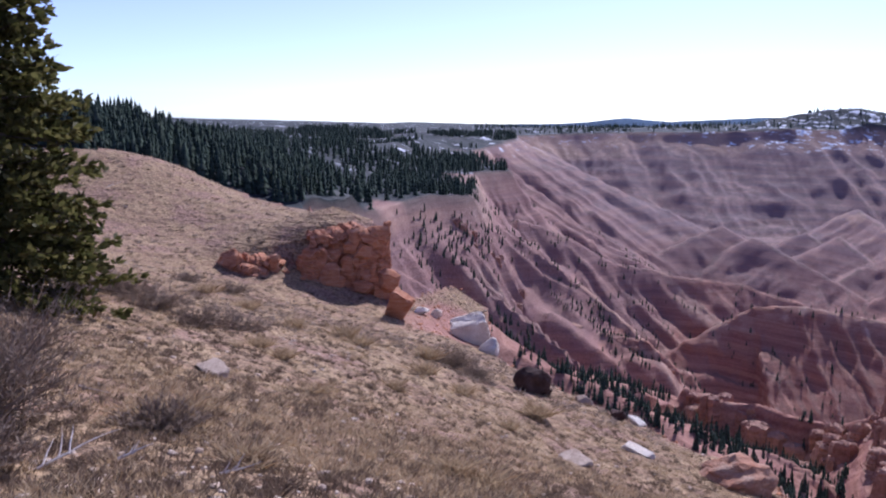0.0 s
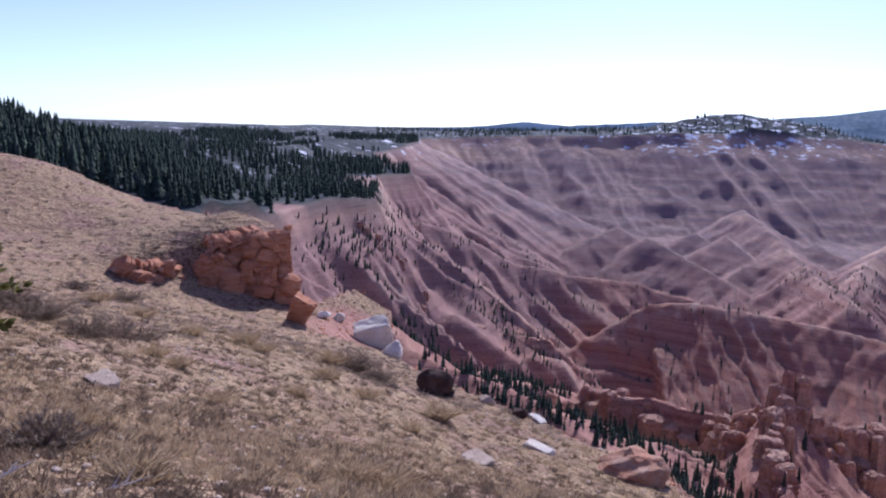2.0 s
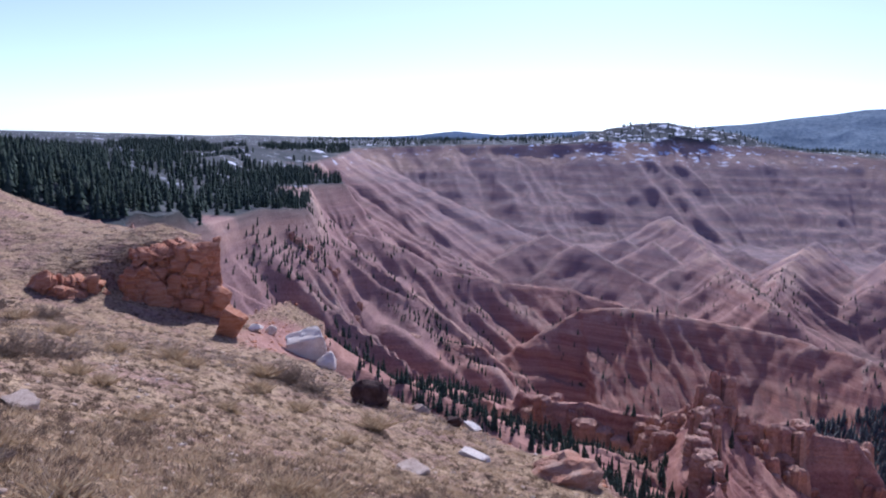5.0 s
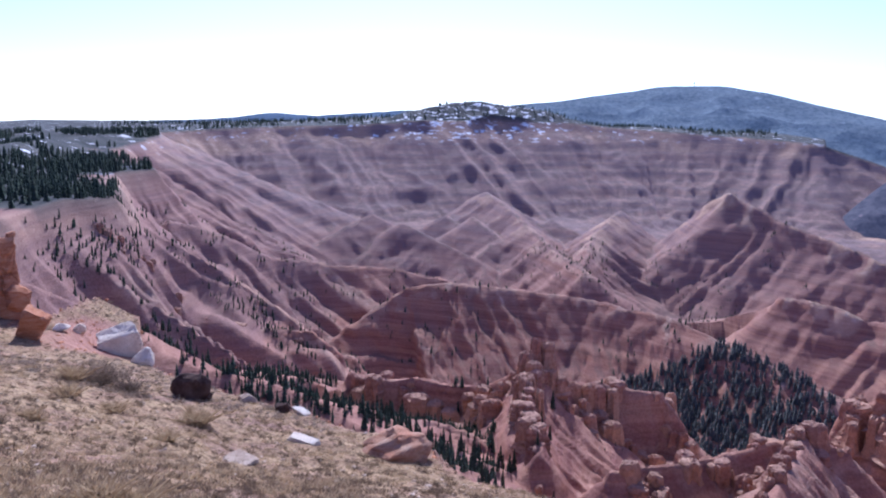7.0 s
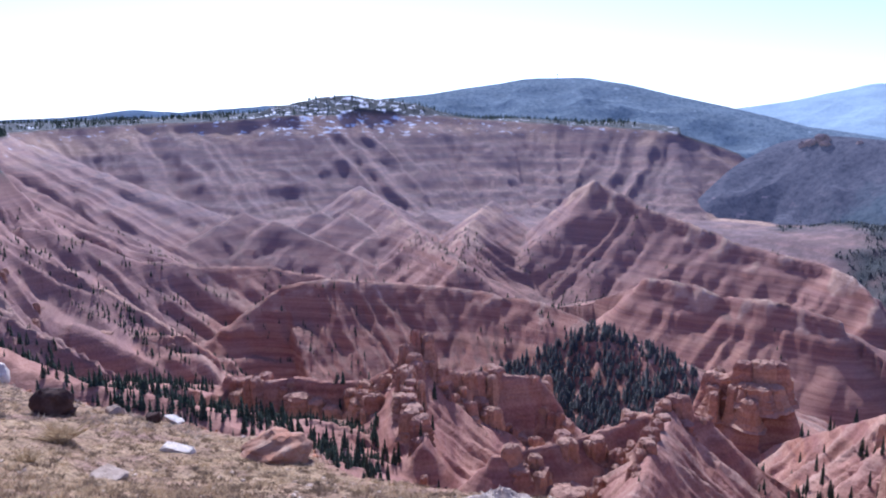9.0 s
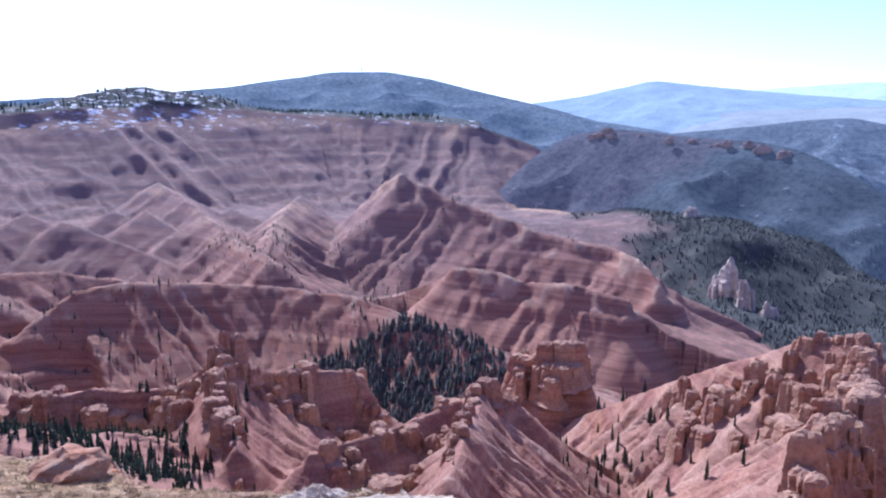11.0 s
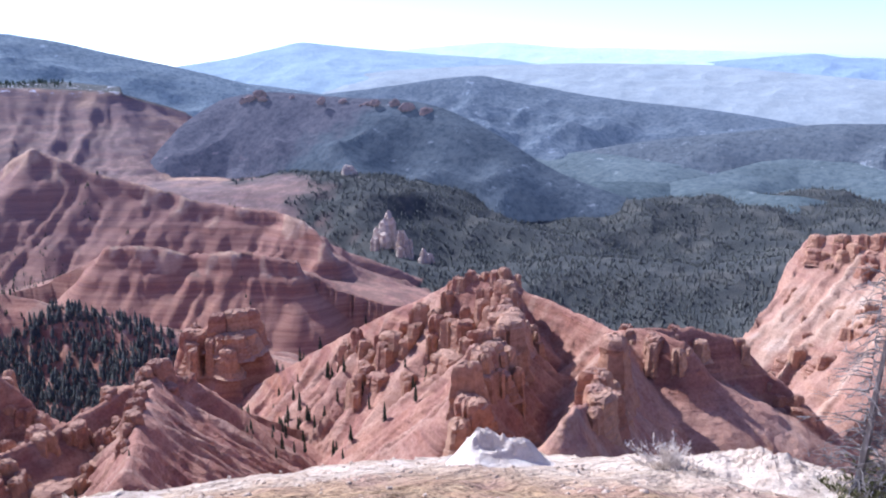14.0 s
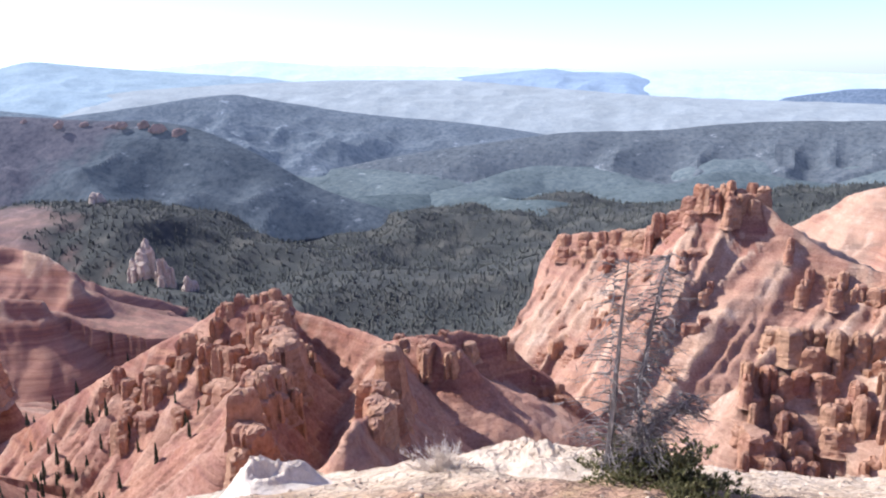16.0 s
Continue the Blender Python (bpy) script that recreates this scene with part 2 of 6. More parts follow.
red = h.mix(h.ramp(tint, [(0.0, 0.1), (1.0, 0.75)]), red, (0.54, 0.355, 0.225))
red = h.mix(h.math("MULTIPLY", flat, 0.4), red, (0.56, 0.38, 0.28))
h.colour(h.mix(h.ramp(h.noise(0.7, 5, 0.7), [(0.35, 0.4), (0.6, 0.0)]), red, (0.24, 0.11, 0.075), "MULTIPLY"))
crack = h.bump(h.noise(1.2, 6, 0.7), 0.9, 0.6)
h.bump(h.noise(1.0, 4, 0.7, h.position((0.05, 0.05, 0.9))), 0.5, 0.6, crack)
HOODOO_STONE = h.m


def plant(name, tones, rough=0.85):
    s = Shade(name, rough, 0.1)
    r = s.n.new("ShaderNodeNewGeometry").outputs["Random Per Island"]
    colour = s.ramp(r, [(0.0, tones[0]), (0.5, tones[1]), (1.0, tones[2])])
    s.colour(colour)
    leaf, both = s.n.new("ShaderNodeBsdfTranslucent"), s.n.new("ShaderNodeMixShader")
    s.l.new(colour, leaf.inputs[0])
    both.inputs[0].default_value = 0.45
    s.l.new(s.p.outputs[0], both.inputs[1])
    s.l.new(leaf.outputs[0], both.inputs[2])
    s.l.new(both.outputs[0], s.n["Material Output"].inputs[0])
    return s.m


STRAW = plant("dry_grass", ((0.30, 0.205, 0.115), (0.48, 0.35, 0.20), (0.60, 0.475, 0.295)))
BROWN_HERB = plant("withered_herb", ((0.11, 0.08, 0.055), (0.20, 0.14, 0.09), (0.28, 0.20, 0.13)))
SAGE = plant("bare_sagebrush", ((0.19, 0.14, 0.10), (0.32, 0.245, 0.18), (0.44, 0.35, 0.26)))
FIR_NEEDLES = plant("fir_needles", ((0.06, 0.062, 0.018), (0.115, 0.11, 0.032), (0.19, 0.165, 0.055)), 0.6)
JUNIPER = plant("juniper_needles", ((0.09, 0.093, 0.04), (0.165, 0.16, 0.075), (0.27, 0.25, 0.13)), 0.6)
w = Shade("weathered_wood", 0.85, 0.15)
w.colour(w.ramp(w.noise(18, 5, 0.6, w.position((1, 1, 0.2), "Object")), [(0.3, (0.13, 0.11, 0.10)), (0.55, (0.27, 0.24, 0.22)), (0.75, (0.44, 0.41, 0.38))]))
DEAD_WOOD = w.m
p = Shade("bleached_wood", 0.8, 0.15)
p.colour(p.ramp(p.noise(25, 4, 0.6, p.position((1, 1, 1), "Object")), [(0.3, (0.56, 0.48, 0.39)), (0.7, (0.80, 0.73, 0.64))]))
BLEACHED_WOOD = p.m
k = Shade("grey_metal", 0.5, 0.5)
k.colour((0.45, 0.46, 0.48))
METAL = k.m

# ---- lines of the land: edges, rims and crests ----
TURF = [(-6.88, 8.38, -1.69), (-5.65, 10.41, -2.72), (-3.22, 12.95, -3.96), (-5.44, 17.52, -4.56),
    (-6.93, 15.36, -3.53), (-11.85, 9.7, -1.5), (-33.3, 29.2, -0.6), (-31.9, 32.2, -0.5), (-30.8, 34.6, -1.4),
    (-27.5, 36.1, -3), (-23.8, 36.2, -3.3), (-19.42, 33.07, -3.37), (-19.07, 27.96, -3.02), (-20.22, 26.51, -3.52),
    (-18.62, 30.05, -2.98), (-18.87, 23.75, -4.22), (-15.87, 24.69, -4.9), (-12.95, 25.22, -5.28),
    (-11.43, 30.26, -7.1), (-26.1, 25.27, -3.08), (-18.92, 18.31, -2.97), (-30.05, 26.88, -2.03),
    (-23.67, 27.56, -3.63), (-8.52, 23.87, -5.91), (-4.71, 19.79, -5.32), (-3.08, 18.58, -5.31),
    (-1.02, 15.79, -4.85), (0.52, 14.34, -5.02), (1.58, 13.76, -4.88), (3.77, 11.22, -4.16)]
TURF_EAST = [(8.03, 7.29, -3.89), (9.41, 5.39, -3.82), (10.4, 4.52, -3.61), (10.29, 3.38, -3.43), (9.6, 2.14, -3.44),
    (7.41, 5.36, -3.12), (11.27, 1.13, -4.12)]
BRINK = [(-34.8, 30.5, -0.5), (-33.3, 33.6, -0.5), (-31.8, 35.7, -1.4), (-28.4, 37.2, -3.1), (-24.9, 37.9, -3.2),
    (-19.46, 34.2, -3.6), (-16.31, 30.23, -4.56), (-14.05, 26.9, -5.44), (-14.29, 33.42, -7.5),
    (-12.81, 34.02, -7.92), (-9.28, 25.73, -6.52), (-6.39, 21.42, -5.46), (-4.83, 20.28, -5.4),
    (-3.3, 19.06, -5.4), (-1.91, 17.73, -5.31), (-1.06, 17.8, -5.26), (-0.19, 16.32, -5), (0.53, 14.64, -5.08),
    (1.62, 14.05, -5.01), (2.88, 13.01, -4.67), (4.18, 12.14, -4.48), (5.07, 10.71, -4.49), (7.79, 8.92, -4.52),
    (9.16, 8.27, -4.3), (9.64, 6.89, -4.11), (9.85, 5.64, -4.04), (11.32, 4.91, -4.02), (11.5, 3.85, -3.96),
    (12.75, 1.43, -4.84)]
RIM_WEST = [(-181.9, 275.8, -35.7), (-198.3, 347.8, -45), (-216, 417.8, -49), (-218.9, 483.1, -47.8), (-212.5, 540, -52.1)]
RIM_BEND = [(-263.1, 670.6, -57), (-322.9, 797.5, -54.5), (-306, 899.7, -56.1), (-482.2, 1153.6, -43.4),
    (-547.8, 1556.8, -27.3)]
RIM_NORTH = [(-643.4, 1894, -33), (-523.7, 1982.3, -25), (-386.1, 2044.2, -18.7), (-210.9, 2109.8, -11.7),
    (-38.9, 2160, 1.5), (143.7, 2245.8, -1.1), (332.2, 2276.2, -2.2), (550.3, 2285, -19.4), (763, 2223, -34.1),
    (965.3, 2088, -55.3), (1134, 2035.8, -112.4), (1270.2, 2013.1, -191.3)]
SNOW_HILL = [(-73.8, 2329.2, 28), (21.7, 2380.3, 52), (103.4, 2398.1, 57), (186.5, 2413.2, 45), (287.8, 2433.4, 33)]
WOODED_HILL = [(-284.2, 168.3, -5.7), (-285.7, 202.6, -3.6), (-293.1, 242.3, -2.8), (-293.7, 272, -1.6),
    (-300.8, 307.7, -5.1), (-319.8, 358.4, -15.7), (-351.6, 436.3, -21.4), (-429.2, 627.6, -27.6),
    (-490.4, 871.9, -30.4), (-550.7, 1178, -29.8), (-541.6, 1505.9, -24.5)]
CREST_FIN = [(-240, 310, -34), (-214, 338.3, -53.9), (-198.9, 370.3, -72), (-186.8, 393.2, -84.7), (-176.8, 414.1, -98.7),
    (-160.3, 431.5, -113.1)]
CREST_WALL = [(-220.9, 493.1, -115.5), (-196.4, 519.4, -131.5), (-149.6, 550.4, -143.3), (-120.9, 562.5, -144),
    (-93.8, 572.7, -148), (-76, 585.4, -167.5)]
CREST_TREES = [(-274.8, 815.3, -98.1), (-230.7, 849.6, -117.8), (-187.5, 880.6, -146.5), (-117.6, 912.8, -160.2),
    (-55.7, 948.7, -168.6), (-2.3, 960.3, -183.8), (37.7, 939.6, -199.6)]
CREST_LONG = [(-80.5, 796.3, -193.2), (-36.5, 819.5, -165.8), (9.6, 815.3, -160.3), (65.6, 797.7, -161.9),
    (144.6, 766.8, -166.9), (200.6, 712.7, -168.7), (234.7, 649.2, -175.3), (255.9, 597.9, -180.7),
    (271, 546.9, -185.1)]
SPUR_B = [(72.7, 1748.8, -156.5), (85.5, 1648.1, -138), (136, 1444, -168.3), (169.9, 1238.8, -191.6),
    (195.1, 1082.9, -197.6)]
SPUR_D = [(317.9, 1466.3, -155.3), (240, 1278, -173.8), (195.7, 1133.6, -192.8)]
RED_MESA = [(422.7, 1356, -139), (448.1, 1273.8, -102.6), (489.1, 1183.2, -134.6), (528.2, 1100.1, -151),
    (566.6, 1012.6, -171.9), (614.3, 912.9, -180.7), (618.5, 848.9, -188.4), (612, 803.9, -209.6)]
MESA_STEP = [(404.2, 958.6, -200.9), (429.2, 925.7, -198.3), (466.5, 873.6, -208), (498.7, 820.7, -203.6),
    (536.6, 760, -211)]
DARK_RIDGE = [(795.1, 1780.9, -280.9), (925.6, 1863.1, -197.6), (1051.4, 1932.9, -125.6), (1175.3, 1954.1, -72.7),
    (1243.9, 1815, -54.9), (1338.4, 1618.7, -75.7), (1391.8, 1505.6, -75.2), (1418.3, 1410.5, -89.7),
    (1438.5, 1317, -119.7), (1455.4, 1221.9, -158.8), (1476.7, 1147.9, -208.5), (1505, 1041.7, -253),
    (1530.6, 909.4, -289.1)]
SPUR_WOODED = [(-98.8, 251.6, -65.3), (-81.6, 241.9, -72.3), (-60, 237.9, -76.5), (-37, 232.4, -80.2), (-14.1, 214.9, -84.4),
    (2.8, 190.3, -86.1)]
FIN_NORTH = [(-42, 357.9, -110.7), (-23, 349.6, -111), (-12.3, 345.1, -109), (17.3, 334.9, -109.2), (27.7, 324.2, -99.6),
    (37.8, 316.1, -92.1), (43, 317.4, -103.7), (68.7, 338.4, -107), (97.3, 341.8, -114.2), (101.7, 335.2, -122.7)]
FIN_TAIL = [(37.8, 316.1, -92.1), (28.9, 278.8, -96.2), (29.9, 233.4, -96.8)]
BROWN_BACK = [(48, 209.9, -92), (59.8, 217.3, -92.6), (80.4, 226.5, -94), (102, 241.7, -94.9), (113.1, 243.3, -93.9),
    (125.9, 244.9, -98.3)]
BROWN_SPUR = [(113.1, 243.3, -93.9), (97.4, 214.2, -91.1), (81.9, 188.3, -87.2), (68.9, 166.7, -84.9)]
BLOCK_FAR = [(210.3, 409.5, -144.7), (217.9, 399.8, -137.7), (225.1, 390, -129.5), (235.9, 383.6, -128.3),
    (240.5, 378.4, -142.5)]
MOUNT = [(223.2, 356.2, -161), (225, 306.7, -131.7), (227.3, 260, -104.8), (230.9, 236.3, -92.2), (233, 216.9, -81.6),
    (237.3, 200, -76.9), (235.5, 186.4, -82.1), (232.7, 165.1, -83.8), (222.7, 138.6, -84.5),
    (215.9, 126.6, -78.6), (213.9, 109.5, -78.7)]
MOUNT_ARM = [(240.4, 199.4, -78.2), (208.8, 171.8, -79.4), (170.4, 147.4, -78.7), (136.3, 125.6, -73.4)]
MOUNT_EAST = [(215.4, 131.5, -80.4), (216.5, 125.8, -78.5), (234.1, 118.5, -81.4), (247, 109.8, -85.8), (251.5, 99.2, -95.7),
    (247.3, 81.5, -103.7)]
WHITE_CAPS = [(215.4, 131.5, -80.8), (170, 106.1, -75.6), (126.3, 81.5, -58.5), (107.9, 73.2, -53.8), (93.9, 66.9, -49.4)]
KNOLL = [(439.7, 76.9, -61.7), (438.8, 63.3, -59), (438.4, 50.8, -59.7)]
CLIFF_EAST = [(469.9, 185.9, -165), (466.7, 180.4, -119), (466.5, 166.6, -95.1), (460.1, 138.1, -89.4),
    (452.9, 106.7, -84.4), (446.6, 88.7, -72.9), (443.7, 76.7, -61.6), (442.2, 52.7, -59.4), (428.9, 34.7, -72.7),
    (420, 15.9, -83.8), (410.2, -10.1, -91), (398.1, -41.8, -90)]
CLIFF_NEAR = [(169.1, 20.5, -64.8), (175.4, 18.2, -59.2), (181.9, 12.4, -54.8), (186.2, 5, -54), (185.2, -5.5, -54.3),
    (179.4, -18, -52.1)]
RED_HILL_FAR = [(897.4, 72.1, -159.8), (879.2, 45.3, -143.7), (860.2, 11.2, -119.9), (850.2, -15.3, -109.6),
    (838.5, -54.8, -96.7)]
FLOOR_NEAR = [(-389.7, 811.6, -147.6), (-104.6, 468.8, -144.7), (-60, 637.5, -177.6), (27.4, 559.7, -171.4),
    (86.5, 553.6, -168.8), (198.8, 1061.9, -193.6), (-67.4, 1148.4, -188), (-204.7, 1030.2, -162.8),
    (160.5, 473.9, -171.7), (293.8, 568.9, -188.2), (327.9, 502.9, -213.2), (541.3, 719.5, -279.7),
    (716.7, 834.9, -300.8), (933.6, 905.1, -308.4), (1012.3, 1366.2, -225.9), (484.9, 1419.8, -236.5)]
FLOOR_FAR = [(831, 557, -300.1), (1304.7, 633.4, -350.1), (1733.8, 997.7, -345.7), (2052.9, 1596, -305),
    (2178.8, 737.7, -337.2), (3289.6, 1902.9, -253.4), (3468.7, 964.5, -266.5), (1619.7, 1904.8, -282.4),
    (2899.7, 57.7, -345.2), (273.1, 63.2, -108.4), (900.2, 12.9, -185.9), (35.9, 212.3, -95.8),
    (79.9, 289.5, -111.5), (137.2, 209.4, -106.7), (-4.2, 270.3, -104), (111.8, 141.5, -79.5),
    (164.6, 73.8, -88.7), (168.2, 26.8, -74.4)]
TOWER_HILL = [(120.2, 2997.9, 48.5), (392, 3075.5, 69.1), (629.5, 3137.8, 105.6), (827.9, 3143.1, 133.7),
    (1015.6, 3087.6, 138.6), (1180.6, 3028.4, 108.6), (1361.8, 2896.2, 53.5), (1530.3, 2753.7, 4),
    (1684.2, 2603, -53.6)]
BLUE_MESA = [(1979.2, 3817.8, 9.2), (2264.8, 3655.6, 53.8), (2464.6, 3524, 106.1), (2542.1, 3468.5, 132.9),
    (2766.1, 3292.7, 98.9), (3015, 3066.4, 63.1), (3288.3, 2771.3, 31.2), (3567.5, 2401.3, -41.6)]
FAR_RANGE = [(3240.3, 3473.6, 89.1), (3442.3, 3273.6, 111.5), (3633.3, 3060.2, 124.5), (3830.4, 2809.6, 90.1),
    (4107.8, 2385.7, 68.7), (4344.9, 1920.4, 43.7), (4484.9, 1565.7, 26.9)]
FAR_HUMP = [(3872.4, 2293, -31.9), (4098, 1860.1, 6.6), (4192, 1637.2, 22.7), (4223.9, 1553.1, 28.7),
    (4272.9, 1412.5, 3.4), (4348.4, 1159.6, -4.9), (4396.1, 962.9, -80.4), (4455.9, 630.9, -174.5)]
FAR_PLAIN = [(4630.2, 1266.8, -4.3), (4718.6, 882.3, -4.6), (4783.7, 398.8, -26), (4800.1, -46.8, -56.6),
    (4775.7, -485.3, -90.2)]
DARK_MESA = [(3876.6, 429.9, -172.7), (3885.4, 340.7, -133), (3899, 100.7, -102.2), (3900.1, -42.1, -103),
    (3879.9, -398.1, -116.5)]
HILL_A = [(1953.7, 2277.1, -78.7), (2072.1, 2169.9, -57.3), (2157.9, 2084.6, -42.9), (2253.9, 1980.4, -34.6),
    (2344.9, 1871.7, -66), (2447.9, 1647, -110.4), (2510, 1453.3, -136.7)]
HILL_B = [(2267.9, 1052.8, -201.7), (2410.7, 832.4, -177.4), (2529.7, 602, -180.3), (2684.1, 295.7, -161.6),
    (2700.1, -35.7, -163.7), (2685.4, -283, -163.6)]
BASIN = [(2657.8, 2854.7, -15.4), (2913.2, 2593.5, -1.4), (3235.5, 2178.1, 1), (3449.6, 1710.5, -16.7),
    (3495.3, 1214.5, -66.5), (3515.1, 778.7, -109.2), (3600, -43.1, -154.5), (3571, -458.5, -188.3)]
NORTH_WOODS = [(-1101.4, 3004.8, -17.6), (-841.8, 3191.2, 1.9), (-654.1, 3234.9, 23.6), (-504, 3261.6, 12.2),
    (-200.2, 3394.5, 36.6), (31.2, 3400.2, 43.6)]

# ---- the shape of the land ----
GRAIN = np.random.default_rng(2024).random(512 * 512).astype(np.float32)


def value_noise(x, y, seed):
    ix, iy = np.floor(x), np.floor(y)
    fx, fy = x - ix, y - iy
    fx, fy = fx * fx * (3 - 2 * fx), fy * fy * (3 - 2 * fy)
    i, j = ix.astype(np.int32) + seed * 97, iy.astype(np.int32) + seed * 61
    i0, i1, j0, j1 = i & 511, (i + 1) & 511, (j & 511) << 9, ((j + 1) & 511) << 9
    a, b, c, d = GRAIN[i0 + j0], GRAIN[i1 + j0], GRAIN[i0 + j1], GRAIN[i1 + j1]
    return (a + (b - a) * fx) * (1 - fy) + (c + (d - c) * fx) * fy


def cell(ix, iy, seed):
    i, j = ix.astype(np.int32) + seed * 97, iy.astype(np.int32) + seed * 61
    return GRAIN[(i & 511) + ((j & 511) << 9)]


def fbm(x, y, octaves, seed, gain=0.5):
    """Soft noise from -1 to 1."""
    total, amp, norm = 0.0, 1.0, 0.0
    for n in range(octaves):
        total = total + amp * (2 * value_noise(x * 2.03**n + 17.3 * n, y * 2.03**n - 9.1 * n, seed + n) - 1)
        norm, amp = norm + amp, amp * gain
    return total / norm


def ridged(x, y, octaves, seed):
    """Sharp-crested noise from 0 (gully) to 1 (crest)."""
    total, amp, norm = 0.0, 1.0, 0.0
    for n in range(octaves):
        total = total + amp * (1 - np.abs(2 * value_noise(x * 2.1**n + 5.7 * n, y * 2.1**n + 3.3 * n, seed + n) - 1))
        norm, amp = norm + amp, amp * 0.5
    return total / norm


def blocks(x, y, seed):
    """Cellular blocks: a level for each block and the nearness to its joints (0 at the joint)."""
    ix, iy = np.floor(x), np.floor(y)
    first, second, level = np.full(x.shape, 9.0), np.full(x.shape, 9.0), np.zeros(x.shape)
    for ox in (-1, 0, 1):
        for oy in (-1, 0, 1):
            cx, cy = ix + ox, iy + oy
            d = np.hypot(cx + cell(cx, cy, seed) - x, cy + cell(cx, cy, seed + 1) - y)
            near = d < first
            second = np.where(near, first, np.minimum(second, d))
            level = np.where(near, cell(cx, cy, seed + 2), level)
            first = np.minimum(first, d)
    return level, second - first


def step(a, b, v):
    t = np.clip((v - a) / (b - a), 0, 1)
    return t * t * (3 - 2 * t)


def along(x, y, line):
    """For each place: its distance from a line of points, the line's height there, the way along it, and the side (left 1, right -1)."""
    best = np.full(x.shape, 1e12)
    height, way, side, gone = np.zeros(x.shape), np.zeros(x.shape), np.ones(x.shape), 0.0
    for (ax, ay, az), (bx, by, bz) in zip(line, line[1:]):
        dx, dy = bx - ax, by - ay
        long = math.hypot(dx, dy)
        t = np.clip(((x - ax) * dx + (y - ay) * dy) / (long * long), 0, 1)
        d = (x - ax - t * dx) ** 2 + (y - ay - t * dy) ** 2
        near = d < best
        best = np.where(near, d, best)
        height = np.where(near, az + t * (bz - az), height)
        way = np.where(near, gone + t * long, way)
        side = np.where(near, np.sign(dx * (y - ay) - dy * (x - ax)), side)
        gone += long
    return np.sqrt(best), height, way, side


def inside(x, y, line):
    odd = np.zeros(x.shape, bool)
    for a, b in zip(line, line[1:] + line[:1]):
        if a[1] != b[1]:
            odd ^= ((a[1] > y) != (b[1] > y)) & (x < (b[0] - a[0]) * (y - a[1]) / (b[1] - a[1]) + a[0])
    return odd


def weighted(x, y, points, power, soft):
    """A smooth sheet through a few heights."""
    total, weight = 0.0, 0.0
    for px, py, pz in points:
        w = 1 / ((x - px) ** 2 + (y - py) ** 2 + (soft * math.hypot(px, py)) ** 2) ** (power / 2)
        total, weight = total + w * pz, weight + w
    return total / weight


class Spline:
    """A thin plate bent through a few heights: the turf of the overlook."""

    def __init__(self, points):
        self.p = np.array(points, float)
        n = len(points)
        d = np.hypot(self.p[:, None, 0] - self.p[None, :, 0], self.p[:, None, 1] - self.p[None, :, 1])
        a = np.zeros((n + 3, n + 3))
        a[:n, :n] = self.bend(d) + np.eye(n) * 6.0
        a[:n, n], a[:n, n + 1:n + 3] = 1, self.p[:, :2]
        a[n:, :n] = a[:n, n:].T
        self.w = np.linalg.solve(a, np.r_[self.p[:, 2], 0, 0, 0])

    @staticmethod
    def bend(d):
        return d * d * np.log(d + 1e-9)

    def __call__(self, x, y):
        z = self.w[-3] + self.w[-2] * x + self.w[-1] * y
        for (px, py, _), w in zip(self.p, self.w):
            z = z + w * self.bend(np.hypot(x - px, y - py))
        return z


FLOOR_SINK = 70.0
OVERLOOK = Spline(TURF + TURF_EAST + [(0, 0, 0), (-1.5, 1.5, -0.1), (2, 1, -0.4), (0, 3, -0.4), (-3, -2, 0.2), (3, -3, -0.2), (-14, 0, -0.5), (-48, 16, -1.2), (-44, 26, -1.2), (-40, -10, 0), (0, -20, 1), (8, -10, -1), (12, -20, -1)])
EDGE = BRINK + [(15, -8, -4), (20, -40, -3), (-20, -60, 0), (-55, -20, -1), (-52, 10, -2), (-42, 24, -1)]
RIM = RIM_WEST + RIM_BEND + RIM_NORTH + [(1500, 2300, -190), (1750, 3200, -190)]
PLATEAU = [(-60, -60, -20), (-120, 60, -30), (-150, 200, -30)] + RIM + [(1800, 4200, 0), (0, 4900, 0), (-4000, 3000, 0), (-4000, -2000, 0), (-60, -900, 0)]


# the step in the turf out of which the red outcrop breaks
FACE = [(-20.9, 24.6, 0.0), (-18.7, 26.2, 0.3), (-16.9, 27.4, 1.15), (-15.2, 28.6, 1.4), (-14.6, 29.2, 0.0)]


def turf_height(x, y):
    z = OVERLOOK(x, y)
    d, rise, _, side = along(x, y, FACE)
    z = z + rise * np.where(side > 0, step(-0.3, 0.6, d) * step(5.5, 1.8, d), 0.0) - 0.25 * rise * np.where(side > 0, 0.0, step(4.0, 0.3, d))
    return z + 0.10 * fbm(x / 2.4, y / 2.4, 3, 40) + 0.05 * fbm(x / 0.5, y / 0.5, 2, 44) * step(60, 30, np.hypot(x, y)) + 0.16 * (ridged(x / 1.3, y / 1.3, 3, 46) - 0.6) * step(1.5, 5, x)


# buttresses at the foot of the north wall
br = random.Random(9)
BUTTRESSES = []
for k in range(9):
    a, d, z = radians(-13 + 2.6 * k + br.uniform(-0.6, 0.6)), br.uniform(1480, 1720), br.uniform(-195, -160)
    turn = a + br.uniform(-0.12, 0.12)
    BUTTRESSES.append([(math.sin(a) * d, math.cos(a) * d, z - 12), (math.sin(a) * (d - 70), math.cos(a) * (d - 70), z), (math.sin(turn) * (d - 220), math.cos(turn) * (d - 220), z - 45), (math.sin(turn) * (d - 380), math.cos(turn) * (d - 380), z - 100)])

